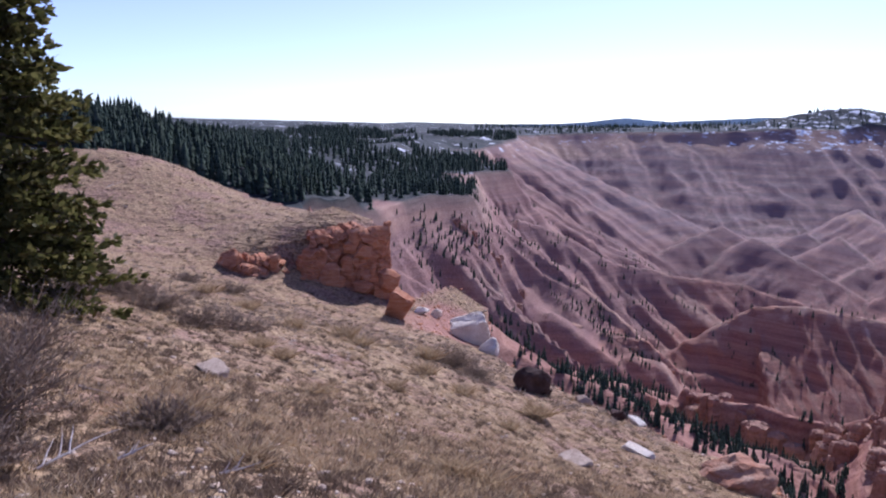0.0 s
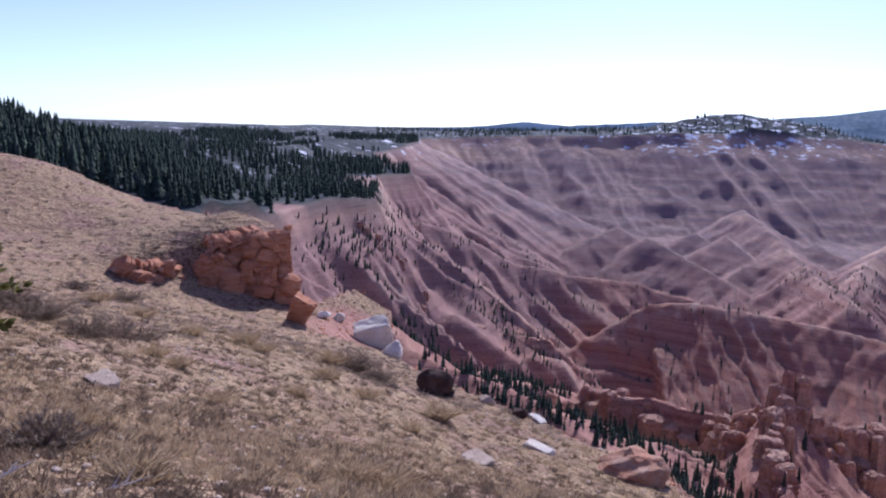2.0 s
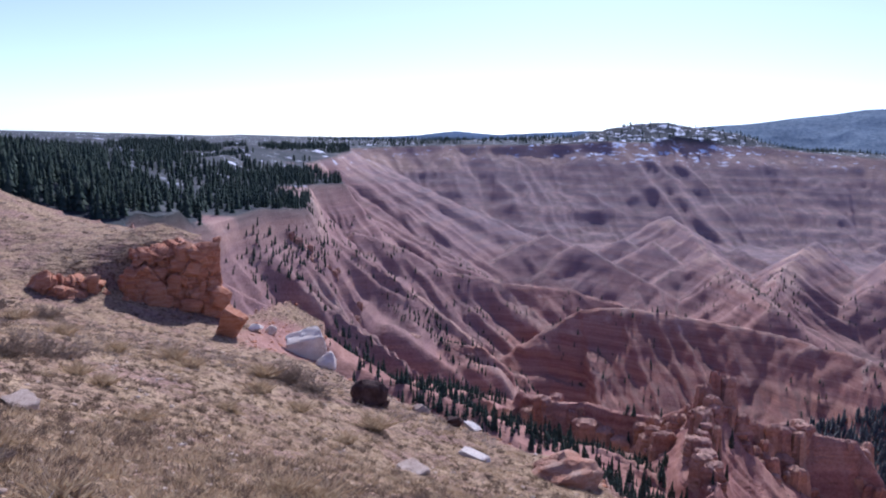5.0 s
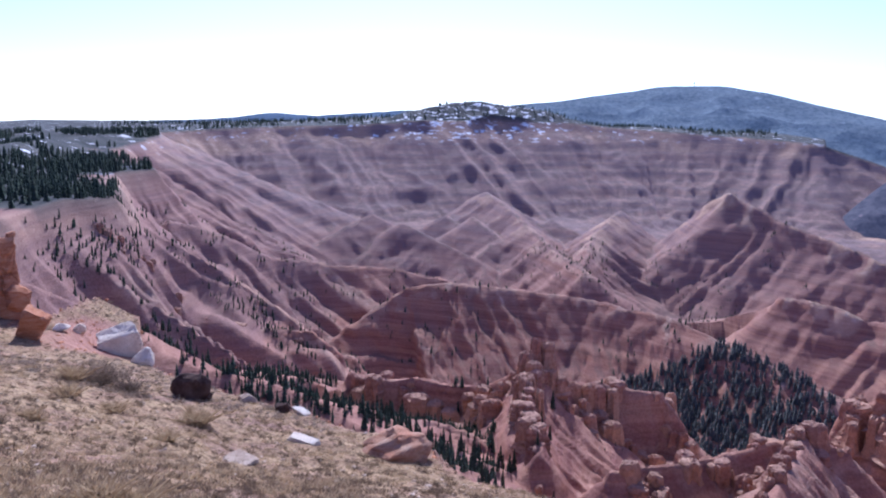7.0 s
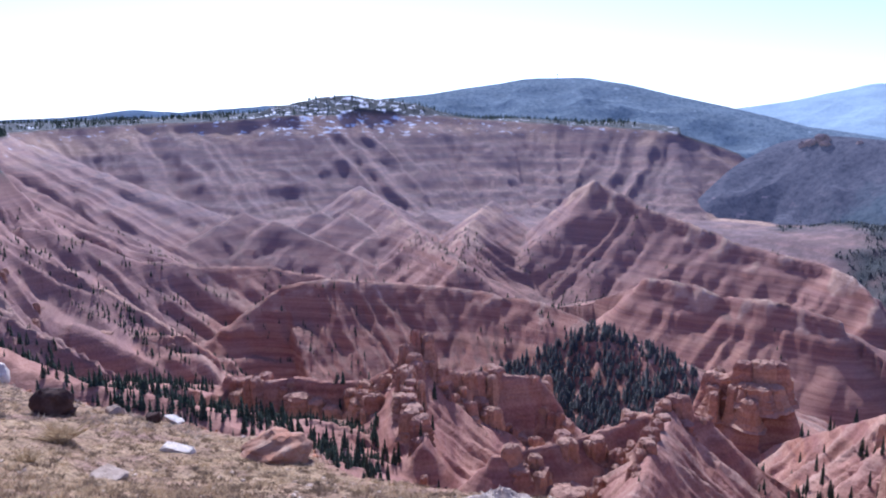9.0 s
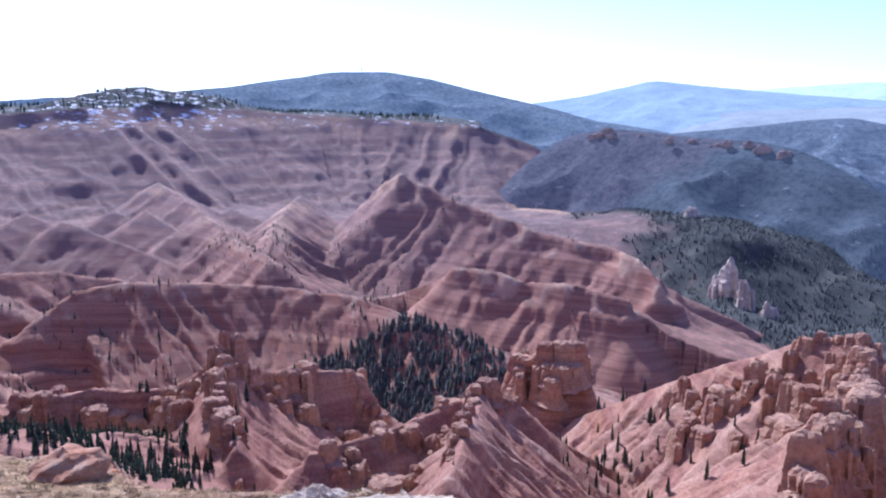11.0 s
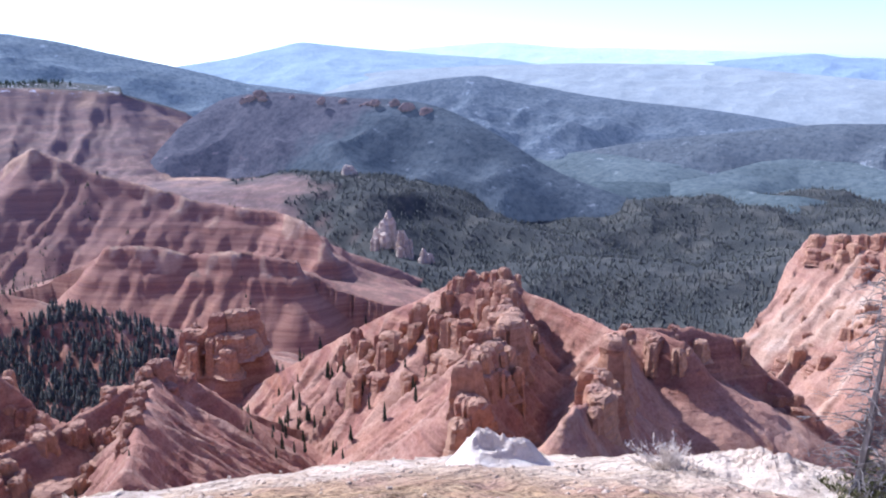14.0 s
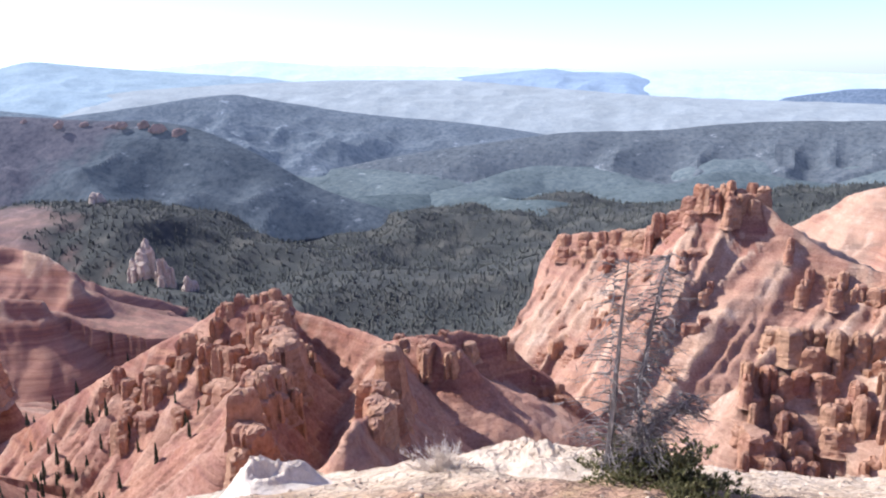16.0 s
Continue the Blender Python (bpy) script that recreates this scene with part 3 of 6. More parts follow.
# spine, slope to its left, slope to its right, cap height, cap slope, width of the flutes, their depth
RIDGES = [
    (SNOW_HILL, 0.25, 0.35, 0, 1, 90, 8), (WOODED_HILL, 0.2, 0.28, 0, 1, 60, 5),
    (CREST_FIN, 0.7, 0.85, 6, 2.0, 26, 10), (CREST_WALL, 0.5, 0.75, 12, 2.6, 22, 14),
    (CREST_TREES, 0.45, 0.58, 6, 1.4, 24, 12), (CREST_LONG, 0.45, 0.58, 5, 1.3, 22, 10),
    (SPUR_B, 0.5, 0.6, 6, 1.2, 48, 22), (SPUR_D, 0.5, 0.6, 6, 1.2, 48, 22),
    (RED_MESA, 0.5, 0.75, 18, 2.2, 44, 18), (MESA_STEP, 0.3, 0.8, 16, 2.2, 36, 16),
    (SPUR_WOODED, 0.4, 0.55, 0, 1, 30, 12),
    (FIN_NORTH, 0.75, 0.95, 10, 3.0, 20, 9), (FIN_TAIL, 0.75, 0.85, 6, 2.0, 18, 8),
    (BROWN_BACK, 0.7, 0.8, 4, 2.2, 16, 6), (BROWN_SPUR, 0.82, 0.74, 0, 1.0, 8, 6),
    (BLOCK_FAR, 1.0, 1.2, 24, 3.0, 24, 6),
    (MOUNT, 0.62, 0.66, 3, 1.6, 9, 9), (MOUNT_ARM, 0.85, 0.8, 3, 2.0, 12, 8),
    (MOUNT_EAST, 0.72, 1.5, 5, 2.2, 11, 4), (WHITE_CAPS, 0.95, 1.1, 3, 2.0, 9, 6),
    (CLIFF_EAST, 0.45, 0.6, 8, 2.4, 10, 7), (KNOLL, 1.2, 1.2, 8, 2.0, 8, 4), (CLIFF_NEAR, 0.9, 0.78, 4, 3.0, 14, 4),
    (RED_HILL_FAR, 0.5, 0.5, 12, 1.5, 60, 14),
    *[(b, 0.5, 0.55, 6, 1.0, 44, 12) for b in BUTTRESSES],
]


FIRM = {id(s) for s in (CREST_FIN, CREST_WALL, CREST_TREES, CREST_LONG, SPUR_B, SPUR_D, RED_MESA, MESA_STEP, FIN_NORTH, FIN_TAIL,
                        BROWN_BACK, BROWN_SPUR, BLOCK_FAR, MOUNT, MOUNT_ARM, MOUNT_EAST, WHITE_CAPS, CLIFF_EAST, KNOLL, CLIFF_NEAR, SPUR_WOODED, RED_HILL_FAR, *BUTTRESSES)}
# how far the smooth slopes of a ridge are bleached; its towers are redder
BLEACHED = {id(SPUR_D): 0.12, id(CLIFF_EAST): 0.62, id(KNOLL): 0.35, id(CLIFF_NEAR): 0.85, id(WHITE_CAPS): 0.4, id(MOUNT): 0.32, id(MOUNT_ARM): 0.3, id(MOUNT_EAST): 0.12, id(BROWN_SPUR): 0.4, id(BROWN_BACK): 0.3, id(FIN_NORTH): 0.1, id(SPUR_WOODED): 0.08, id(RED_HILL_FAR): 0.5, id(CREST_WALL): 0.15}


UPLAND = {id(WOODED_HILL), id(SNOW_HILL)}
# how far the ribs of a ridge run aslant, and how pale their crests are
ASLANT = {id(CREST_FIN): (0.7, 0.3), id(CREST_WALL): (0.8, 0.3), id(CREST_TREES): (0.9, 0.5), id(CREST_LONG): (0.9, 0.45), id(SPUR_WOODED): (0.6, 0.2)}
# ridges whose crest beds are pale
CROWNED = {id(RED_MESA): 0.8, id(MESA_STEP): 0.8, id(CREST_LONG): 0.45, id(SPUR_D): 0.5, id(SPUR_B): 0.5, id(CREST_WALL): 0.4, id(FIN_NORTH): 0.3}
# how far the hard beds stand out of a ridge
BEDDED = {id(CREST_LONG): 0.25, id(CREST_TREES): 0.25, id(CLIFF_EAST): 1.0, id(CLIFF_NEAR): 1.0, id(BLOCK_FAR): 0.6, id(MOUNT_EAST): 0.4, id(RED_MESA): 0.8, id(MESA_STEP): 0.8, id(FIN_NORTH): 0.5}


def land(x, y):
    """The height of the ground; how far a place is bare rock (1) or soil with plants (0); how far its rock is bleached,
    or greyed towards purple for haze.
    """
    x, y = np.asarray(x, float), np.asarray(y, float)
    far = np.hypot(x, y)
    bend_x, bend_y = fbm(x / 70, y / 70, 3, 3), fbm(x / 70, y / 70, 3, 7)
    z = weighted(x, y, FLOOR_NEAR, 3, 0.08) - FLOOR_SINK * step(60, 300, far)
    z = z + step(800, 1150, far) * (weighted(x, y, FLOOR_NEAR + FLOOR_FAR, 3, 0.08) - z)
    z = np.minimum(z, -60 - 0.3 * np.minimum(far, 500)) - 95 * step(650, 900, far) * step(1700, 1300, far) * step(0.75, 0.55, np.arctan2(x, np.maximum(y, 1.0)))
    hills = step(650, 1500, far) * step(0.5, 0.7, np.arctan2(x, np.maximum(y, 1.0)))
    z = z + hills * (50 * fbm(x / 420, y / 420, 4, 11) + 70 * (ridged(x / 330, y / 330, 3, 13) - 0.62)) + (1 - hills) * 5 * fbm(x / 60, y / 60, 4, 12)
    rock = np.where(far < 300, 1.0, step(0.66, 0.56, np.arctan2(x, np.maximum(y, 1.0)) + 0.12 * bend_x))
    # the forested plateau and the walls of the amphitheatre
    d, top, way, _ = along(x, y, RIM)
    held = inside(x, y, PLATEAU)
    out = np.where(held, -d, d) + 24 * fbm(x / 150, y / 150, 3, 23) + step(900, 1600, far) * 110 * fbm(x / 700, y / 700, 2, 24)
    shelf = out < 0
    flute = 0.8 * ridged(way / 70 + 0.3 * bend_x, d / 700 + 0.2 * bend_y, 3, 21) + 0.2 * ridged(x / 150 + bend_x, y / 150 + bend_y, 3, 27)
    comb = ridged(way / 36 + 0.25 * bend_x, d / 420 + 0.2 * bend_y, 2, 34) ** 1.4
    fall = np.clip(out + 34 * (0.6 - flute) * step(0, 40, out), 0, None)
    steep = 0.66 - 0.27 * step(900, 1700, far)
    brow = 24 - 12 * step(900, 600, far)
    drop = (1.3 + 0.3 * step(900, 600, far) - 0.55 * step(900, 1700, far)) * np.minimum(fall, brow) + steep * np.clip(np.minimum(fall, 420) - brow, 0, None) + 0.24 * np.clip(fall - 420, 0, None)
    drop = drop + (1 - flute) * (60 - 34 * step(900, 1500, far)) * step(10, 160, fall) * step(900, 400, fall)
    drop = drop + 66 * (1 - ridged(way / 300 + 0.25 * bend_x, d / 1500, 2, 28)) * step(40, 560, fall) * step(900, 1500, far)
    drop = drop + (56 + 14 * bend_y) * (1 - comb) * step(2, 60, fall) * step(1300, 700, far)
    wall = np.where(out < 0, top + 0.02 * np.minimum(-out, 300) + 3 * fbm(x / 120, y / 120, 3, 25), top - drop)
    wall = np.where(held & (x < -60) & (far < 340), np.minimum(wall, -34), wall)
    on = (fall < 1000) & (wall > z)
    z = np.where(on, wall, z)
    rock = np.where(on, np.where(out < 2000, step(-6, 10, out), 0), rock)
    pale = np.where(on, step(-60, 0, out) * step(20 + 110 * step(1100, 1700, far), 8 + 50 * step(1100, 1700, far), out) * (0.2 + 0.5 * step(450, 700, far)) * (0.55 + 0.9 * fbm(x / 70, y / 70, 3, 26)), 0.0)
    # the rim's limestone weathers pale, and so do the ribs below it
    pale = np.where(on, np.maximum(pale, step(1300, 700, far) * np.maximum(0.4 * step(-14, -2, out) * step(16, 9, out + 8 * bend_x), 0.45 * step(0.84, 0.93, comb) * step(20, 50, fall) * step(330, 200, fall))), pale)
    rock = np.where(on & (far < 1300), np.maximum(rock, step(0.05, 0.3, bend_x) * step(-40, -15, out)), rock)
    crest = step(45, 0, np.abs(out))
    hard = np.where(far < 620, 0.35, 0.8)
    for spine, left, right, cap, cap_slope, wide, deep in RIDGES:
        px, py = [p[0] for p in spine], [p[1] for p in spine]
        size = max(map(abs, px + py))
        reach = 260 if size < 620 else 420 if size < 1500 else 1100
        m = (x > min(px) - reach) & (x < max(px) + reach) & (y > min(py) - reach) & (y < max(py) + reach)
        if not m.any():
            continue
        mx, my, mb, mc, mf = x[m], y[m], bend_x[m], bend_y[m], far[m]
        small_x, small_y = fbm(mx / (0.6 * wide), my / (0.6 * wide), 3, 15), fbm(mx / (0.6 * wide), my / (0.6 * wide), 3, 18)
        soft = 0.004 * mf
        d, top, way, side = along(mx + 0.16 * wide * small_x, my + 0.16 * wide * small_y, spine)
        d = np.sqrt(d * d + soft * soft) - 0.7 * soft
        h = top - np.minimum(d * cap_slope, cap) - np.where(side > 0, left, right) * np.clip(d - cap / cap_slope, 0, None)
        if spine is CLIFF_EAST:
            h = h - 1.5 * np.clip(my - 178, 0, None)
        # ribs and rills run straight down from the crest
        slant, streak = ASLANT.get(id(spine), (0.0, 0.0))
        rib = ridged((way - slant * d) / wide + 0.25 * mb, d / (9 * wide) + 0.15 * mc, 2, 61 + len(spine))
        h = h - deep * (1 - rib) * step(0.0, 1.6 * wide, d)
        h = h - 0.5 * deep * (1 - ridged((way - slant * d) / (0.4 * wide) + 0.25 * small_x, d / (5 * wide), 2, 97)) * step(0.1 * wide, wide, d)
        wins = (h > z[m]) & (shelf[m] | (id(spine) not in UPLAND))
        firm = 1.0 if id(spine) in FIRM else 0.0
        z[m] = np.where(wins, h, z[m])
        rock[m] = np.where(wins, firm, rock[m])
        pale[m] = np.where(wins, BLEACHED.get(id(spine), 0.0) * (0.6 + 0.7 * step(0.55, 0.9, rib)) + streak * step(0.80, 0.93, rib) + CROWNED.get(id(spine), 0.0) * step(0.026 * mf, 0.009 * mf, d) * step(-0.15, 0.2, small_x), pale[m])
        hard[m] = np.where(wins, BEDDED.get(id(spine), 0.25 if size < 620 else 0.5), hard[m])
        crest[m] = np.maximum(crest[m], step(0.09 * mf, 0.012 * mf, d) * (firm > 0))
    # white crags low on the far slope
    pale = np.maximum(pale, 0.7 * step(1.0, 0.4, np.hypot((x - 940) / 90, (y - 1690) / 110) + 0.5 * bend_x))
    # rills and side gullies between the crests
    cut = 9 * (1 - ridged(x / 240 + 0.3 * bend_x, y / 240 + 0.3 * bend_y, 2, 141)) + 1.5 * (1 - ridged(x / 60 + 0.5 * bend_x, y / 60 + 0.5 * bend_y, 2, 143))
    z = z - rock * step(400, 620, far) * (1 - 0.85 * crest) * cut
    # beds of harder rock stand out as ledges
    bed = np.where(far < 620, 6.0, 24.0)
    t = (z + 9 * np.sin(z / 17.0) * step(400, 700, far) + 6 * np.sin(z / 31.0)) / bed + 0.1 * bend_x
    ledge = z + bed * (np.floor(t) + step(0.05, 0.55, t - np.floor(t)) - t)
    z = z + rock * hard * np.where(far < 620, 0.5, 0.34) * (ledge - z) * step(25, 90, far) * np.clip(0.6 + 0.7 * fbm(x / 600, y / 600, 2, 29), 0, 1)
    z = z + rock * step(30, 120, far) * (0.5 * fbm(x / 6, y / 6, 3, 31) * step(900, 300, far) + (0.6 + 0.8 * step(350, 700, far)) * fbm(x / 30, y / 30, 3, 33))
    # the grassy overlook and the cliff below it
    d, top, way, _ = along(x, y, EDGE)
    held = inside(x, y, EDGE)
    out = np.where(held, -d, d) + (0.5 * fbm(x / 3, y / 3, 3, 51) + 0.25) * step(0, 3, d)
    fall = np.clip(out, 0, None)
    cliff = top - 2.2 * np.minimum(fall, 9) - 1.1 * np.clip(fall - 9, 0, None) + 1.2 * fbm(x / 2.5, y / 2.5, 3, 53) * step(0, 2, fall)
    near = far < 260
    over = near & ~held & (cliff > z)
    z = np.where(held, turf_height(x, y), np.where(over, cliff, z))
    z = np.where(held & (out > 0), turf_height(x, y) - 0.4 * out, z)
    rock = np.where(held, step(-0.5, 0.3, out), np.where(over, 1.0, rock))
    pale = np.where(held, step(2, 6, x) * step(-4, -0.5, out), np.where(over, 0.8 * step(20, 4, out) * step(-3, 4, x), pale))
    scree = step(1.0, 0.5, np.hypot((x + 11.6) / 2.6, (y - 28.2) / 4.2) + 0.25 * fbm(x / 1.2, y / 1.2, 2, 55))
    rock = np.maximum(rock, np.where(held, np.maximum(pale, scree), 0))
    drifts = step(330, 120, np.hypot(x - 100, (y - 2330) * 0.7))
    # the haze colour grows with distance; the near west wall gets about half
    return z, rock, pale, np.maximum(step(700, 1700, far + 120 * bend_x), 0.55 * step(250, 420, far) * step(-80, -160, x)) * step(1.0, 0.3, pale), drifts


def ground_sheet():
    """One sheet from the viewer's feet to the horizon, finest towards the canyon."""
    az = np.radians(np.concatenate([np.linspace(-54, 92, 1020), np.linspace(93.5, 304.5, 90)]))
    r = np.concatenate([np.geomspace(0.8, 60, 260, endpoint=False), np.geomspace(60, 150, 60, endpoint=False), np.geomspace(150, 620, 310, endpoint=False), np.geomspace(620, 2400, 260, endpoint=False), np.geomspace(2400, 4950, 90)])
    a, rr = np.meshgrid(az, r)
    x, y = rr * np.sin(a), rr * np.cos(a)
    z, rock, pale, haze_tint, drifts = land(x, y)
    n, k = len(r), len(az)
    verts = np.stack([x, y, z], -1).reshape(-1, 3)
    verts = np.vstack([verts, [[0, 0, land(np.zeros(1), np.zeros(1))[0][0]]]])
    i, j = np.meshgrid(np.arange(n - 1), np.arange(k), indexing="ij")
    j2 = (j + 1) % k
    quads = np.stack([i * k + j, (i + 1) * k + j, (i + 1) * k + j2, i * k + j2], -1).reshape(-1, 4)[:, ::-1]
    jj = np.arange(k)
    tris = np.stack([np.full(k, n * k), jj, (jj + 1) % k], -1)[:, ::-1]
    me = bpy.data.meshes.new("ground")
    me.vertices.add(len(verts))
    me.vertices.foreach_set("co", verts.astype(np.float32).ravel())
    loops = np.concatenate([quads.ravel(), tris.ravel()]).astype(np.int32)
    starts = np.concatenate([np.arange(len(quads)) * 4, len(quads) * 4 + np.arange(len(tris)) * 3]).astype(np.int32)
    me.loops.add(len(loops))
    me.loops.foreach_set("vertex_index", loops)
    me.polygons.add(len(starts))
    me.polygons.foreach_set("loop_start", starts)
    me.update(calc_edges=True)
    me.validate()
    for name, values in (("rock", rock), ("pale", pale), ("haze_tint", haze_tint), ("drifts", drifts)):
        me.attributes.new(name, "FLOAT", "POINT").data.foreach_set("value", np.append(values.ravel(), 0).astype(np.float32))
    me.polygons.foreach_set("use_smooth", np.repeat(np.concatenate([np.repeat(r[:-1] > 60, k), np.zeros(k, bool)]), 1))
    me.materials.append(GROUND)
    return tagged(new("ground", me), "dry grassy overlook above eroded red and pink canyon slopes", "ground", kind="structure")


ground = ground_sheet()


# ---- distant hills ----
def hill(name, label, spine, material, slope, rough, seed, front=1600.0, back=500.0):
    """A far ridge: its crest, a long fluted front and a back."""
    s = np.array(spine)
    gone = np.concatenate([[0], np.cumsum(np.hypot(*np.diff(s[:, :2], axis=0).T))])
    u = np.linspace(0, gone[-1], max(8, int(gone[-1] / 8)))
    p = np.stack([np.interp(u, gone, s[:, k]) for k in range(3)], -1)
    soft = np.hanning(2 * max(2, int(0.035 * len(u))) + 1)
    soft /= soft.sum()
    pad = len(soft) // 2
    for _ in range(2):
        p = np.stack([np.convolve(np.concatenate([np.full(pad, c[0]), c, np.full(pad, c[-1])]), soft, "valid") for c in p.T], -1)
    p[:, 2] += 3.0 * fbm(p[:, 0] / 90, p[:, 1] / 90, 3, seed)
    # the ends run out into the plain
    ends = 60
    for way in (0, -1):
        a, b = p[way], p[1 if way == 0 else -2]
        u = (a - b)[:2] / np.hypot(*(a - b)[:2])
        more = np.array([(*(a[:2] + u * 22 * k), a[2] - 0.45 * slope * 22 * k - 0.00012 * (22 * k) ** 2) for k in range(1, ends)])
        p = np.vstack([more[::-1], p]) if way == 0 else np.vstack([p, more])
    to = -p[:, :2] / np.hypot(p[:, 0], p[:, 1])[:, None]
    s = np.concatenate([-np.geomspace(back, 10, 6), [0], np.geomspace(8, front, 90)])
    x, y = p[:, 0, None] + to[:, 0, None] * s, p[:, 1, None] + to[:, 1, None] * s
    a = np.abs(s)[None]
    z = p[:, 2, None] - slope * np.where(a < 400, a, 400 + 0.6 * (a - 400))
    z = z - (1.2 * rough * (1 - ridged(x / 420, y / 420, 3, seed)) + 0.5 * rough * (1 - ridged(x / 170, y / 170, 2, seed + 5))) * step(0, 300, a) + 6 * fbm(x / 160, y / 160, 3, seed) * step(0, 60, a)
    z = z - 260 * (np.clip(s, 0, None)[None] / front) ** 5
    n, k = x.shape
    i, j = np.meshgrid(np.arange(n - 1), np.arange(k - 1), indexing="ij")
    faces = np.stack([i * k + j, i * k + j + 1, (i + 1) * k + j + 1, (i + 1) * k + j], -1).reshape(-1, 4)
    me = bpy.data.meshes.new(name)
    me.from_pydata(np.stack([x, y, z], -1).reshape(-1, 3).tolist(), [], faces.tolist())
    me.materials.append(material)
    return tagged(new(name, me), label, name.split("_")[-1], kind="structure")


# farther land gets paler, bluer tones and more glow, painted as haze
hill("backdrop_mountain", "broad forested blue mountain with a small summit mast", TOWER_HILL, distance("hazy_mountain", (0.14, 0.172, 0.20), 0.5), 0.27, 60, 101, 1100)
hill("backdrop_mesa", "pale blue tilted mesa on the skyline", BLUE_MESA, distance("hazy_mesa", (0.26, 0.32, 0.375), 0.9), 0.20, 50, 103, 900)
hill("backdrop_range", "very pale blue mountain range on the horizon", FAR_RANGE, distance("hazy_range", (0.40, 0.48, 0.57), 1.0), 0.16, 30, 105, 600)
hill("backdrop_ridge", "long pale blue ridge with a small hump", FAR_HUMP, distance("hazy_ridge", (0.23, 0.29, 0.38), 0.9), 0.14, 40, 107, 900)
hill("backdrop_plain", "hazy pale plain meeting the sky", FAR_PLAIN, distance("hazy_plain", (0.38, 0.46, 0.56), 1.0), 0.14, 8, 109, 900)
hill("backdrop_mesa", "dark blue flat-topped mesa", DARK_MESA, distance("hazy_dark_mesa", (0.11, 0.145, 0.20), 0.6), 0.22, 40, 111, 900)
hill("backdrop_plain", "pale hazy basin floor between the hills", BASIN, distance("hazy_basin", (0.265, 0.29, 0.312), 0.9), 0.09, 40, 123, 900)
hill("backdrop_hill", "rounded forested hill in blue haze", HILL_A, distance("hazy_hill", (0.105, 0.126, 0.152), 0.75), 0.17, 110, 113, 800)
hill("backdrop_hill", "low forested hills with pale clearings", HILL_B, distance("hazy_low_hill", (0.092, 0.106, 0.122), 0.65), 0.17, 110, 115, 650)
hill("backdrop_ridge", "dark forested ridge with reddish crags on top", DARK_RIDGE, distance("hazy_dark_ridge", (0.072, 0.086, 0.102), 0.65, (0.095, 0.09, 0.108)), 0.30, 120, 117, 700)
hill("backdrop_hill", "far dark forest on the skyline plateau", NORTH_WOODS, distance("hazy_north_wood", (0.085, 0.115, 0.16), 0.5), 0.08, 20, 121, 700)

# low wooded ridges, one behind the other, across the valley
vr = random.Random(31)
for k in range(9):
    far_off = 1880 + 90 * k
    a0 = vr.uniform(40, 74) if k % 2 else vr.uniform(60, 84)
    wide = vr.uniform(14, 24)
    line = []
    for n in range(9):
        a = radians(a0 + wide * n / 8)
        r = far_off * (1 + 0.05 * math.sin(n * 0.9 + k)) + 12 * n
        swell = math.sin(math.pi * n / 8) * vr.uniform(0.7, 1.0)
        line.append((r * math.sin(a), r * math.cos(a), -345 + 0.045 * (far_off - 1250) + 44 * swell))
    # each farther ridge is coloured paler and glows more, as haze
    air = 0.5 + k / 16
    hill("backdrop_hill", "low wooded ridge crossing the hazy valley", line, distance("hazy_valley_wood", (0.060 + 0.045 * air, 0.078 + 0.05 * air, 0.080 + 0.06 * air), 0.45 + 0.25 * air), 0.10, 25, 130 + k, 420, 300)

# ---- where the things of the overlook stand ----
OUTCROP = (-16.6, 27.75, -4.0)
LEDGE = (-19.06, 25.5, -4.27)
BLOCK = (-12.81, 25.21)
WHITE_LEDGE = (-10.87, 27.15)
WHITE_LOWER = (-9.55, 25.77)
WHITE_SMALL_A = (-13.13, 27.74)
WHITE_SMALL_B = (-12.85, 28.48)
DARK_ROCK = (-5.41, 17.42)
DARK_SMALL = (-5.18, 17.56)
SLAB_A = (-7.02, 8.55)
SLAB_B = (-3.18, 12.74)
SLAB_C = (-2.63, 15.28)
SLAB_D = (-3.24, 18.59)
STONE_A = (-4.74, 19.36)
STONE_B = (-3.72, 18.61)
EDGE_ROCK = (-0.71, 15.36)
EDGE_SMALL = (-0.89, 15.45)
KNOB = (8.08, 6.63)
MOUND_A = (9.61, 3.8)
MOUND_B = (3.35, 9.94)
MOUND_C = (2.73, 11.95)
FIR = (-12.09, 9.28)
DEAD = (9.62, 2.51)
JUNIPER_AT = (9.38, 2.13)
WHITE_SHRUB = (8.79, 4.71)
PINNACLE = (36.61, 316.22)
CAPPED = (135.6, 85.59)
MAST = (930.9, 3109, 134)
CRAGS = [(891, 992, 38, 95), (876, 940, 26, 60), (876, 1000, 22, 50), (868, 884, 16, 38), (1093, 1339, 22, 32)]
SHRUBS = [(-5.75, 4.4, 0.9, 0.6), (-4.5, 3.3, 0.45, 0.3), (-7.39, 5.82, 1, 0.7), (-11.13, 11.69, 1.5, 0.5), (-10.14, 11.69, 1.4, 0.4), (-12.47, 12.32, 1.1, 0.4), (-9.87, 12.63, 1.2, 0.35), (-12.87, 12.20, 1.1, 0.4), (-7.23, 16.97, 1, 0.45), (-15.68, 19.74, 0.8, 0.4), (-11.24, 9.73, 1, 0.4), (-6.47, 16.47, 0.7, 0.3), (-17.70, 20.08, 1, 0.35), (-4.83, 5.25, 0.5, 0.25)]
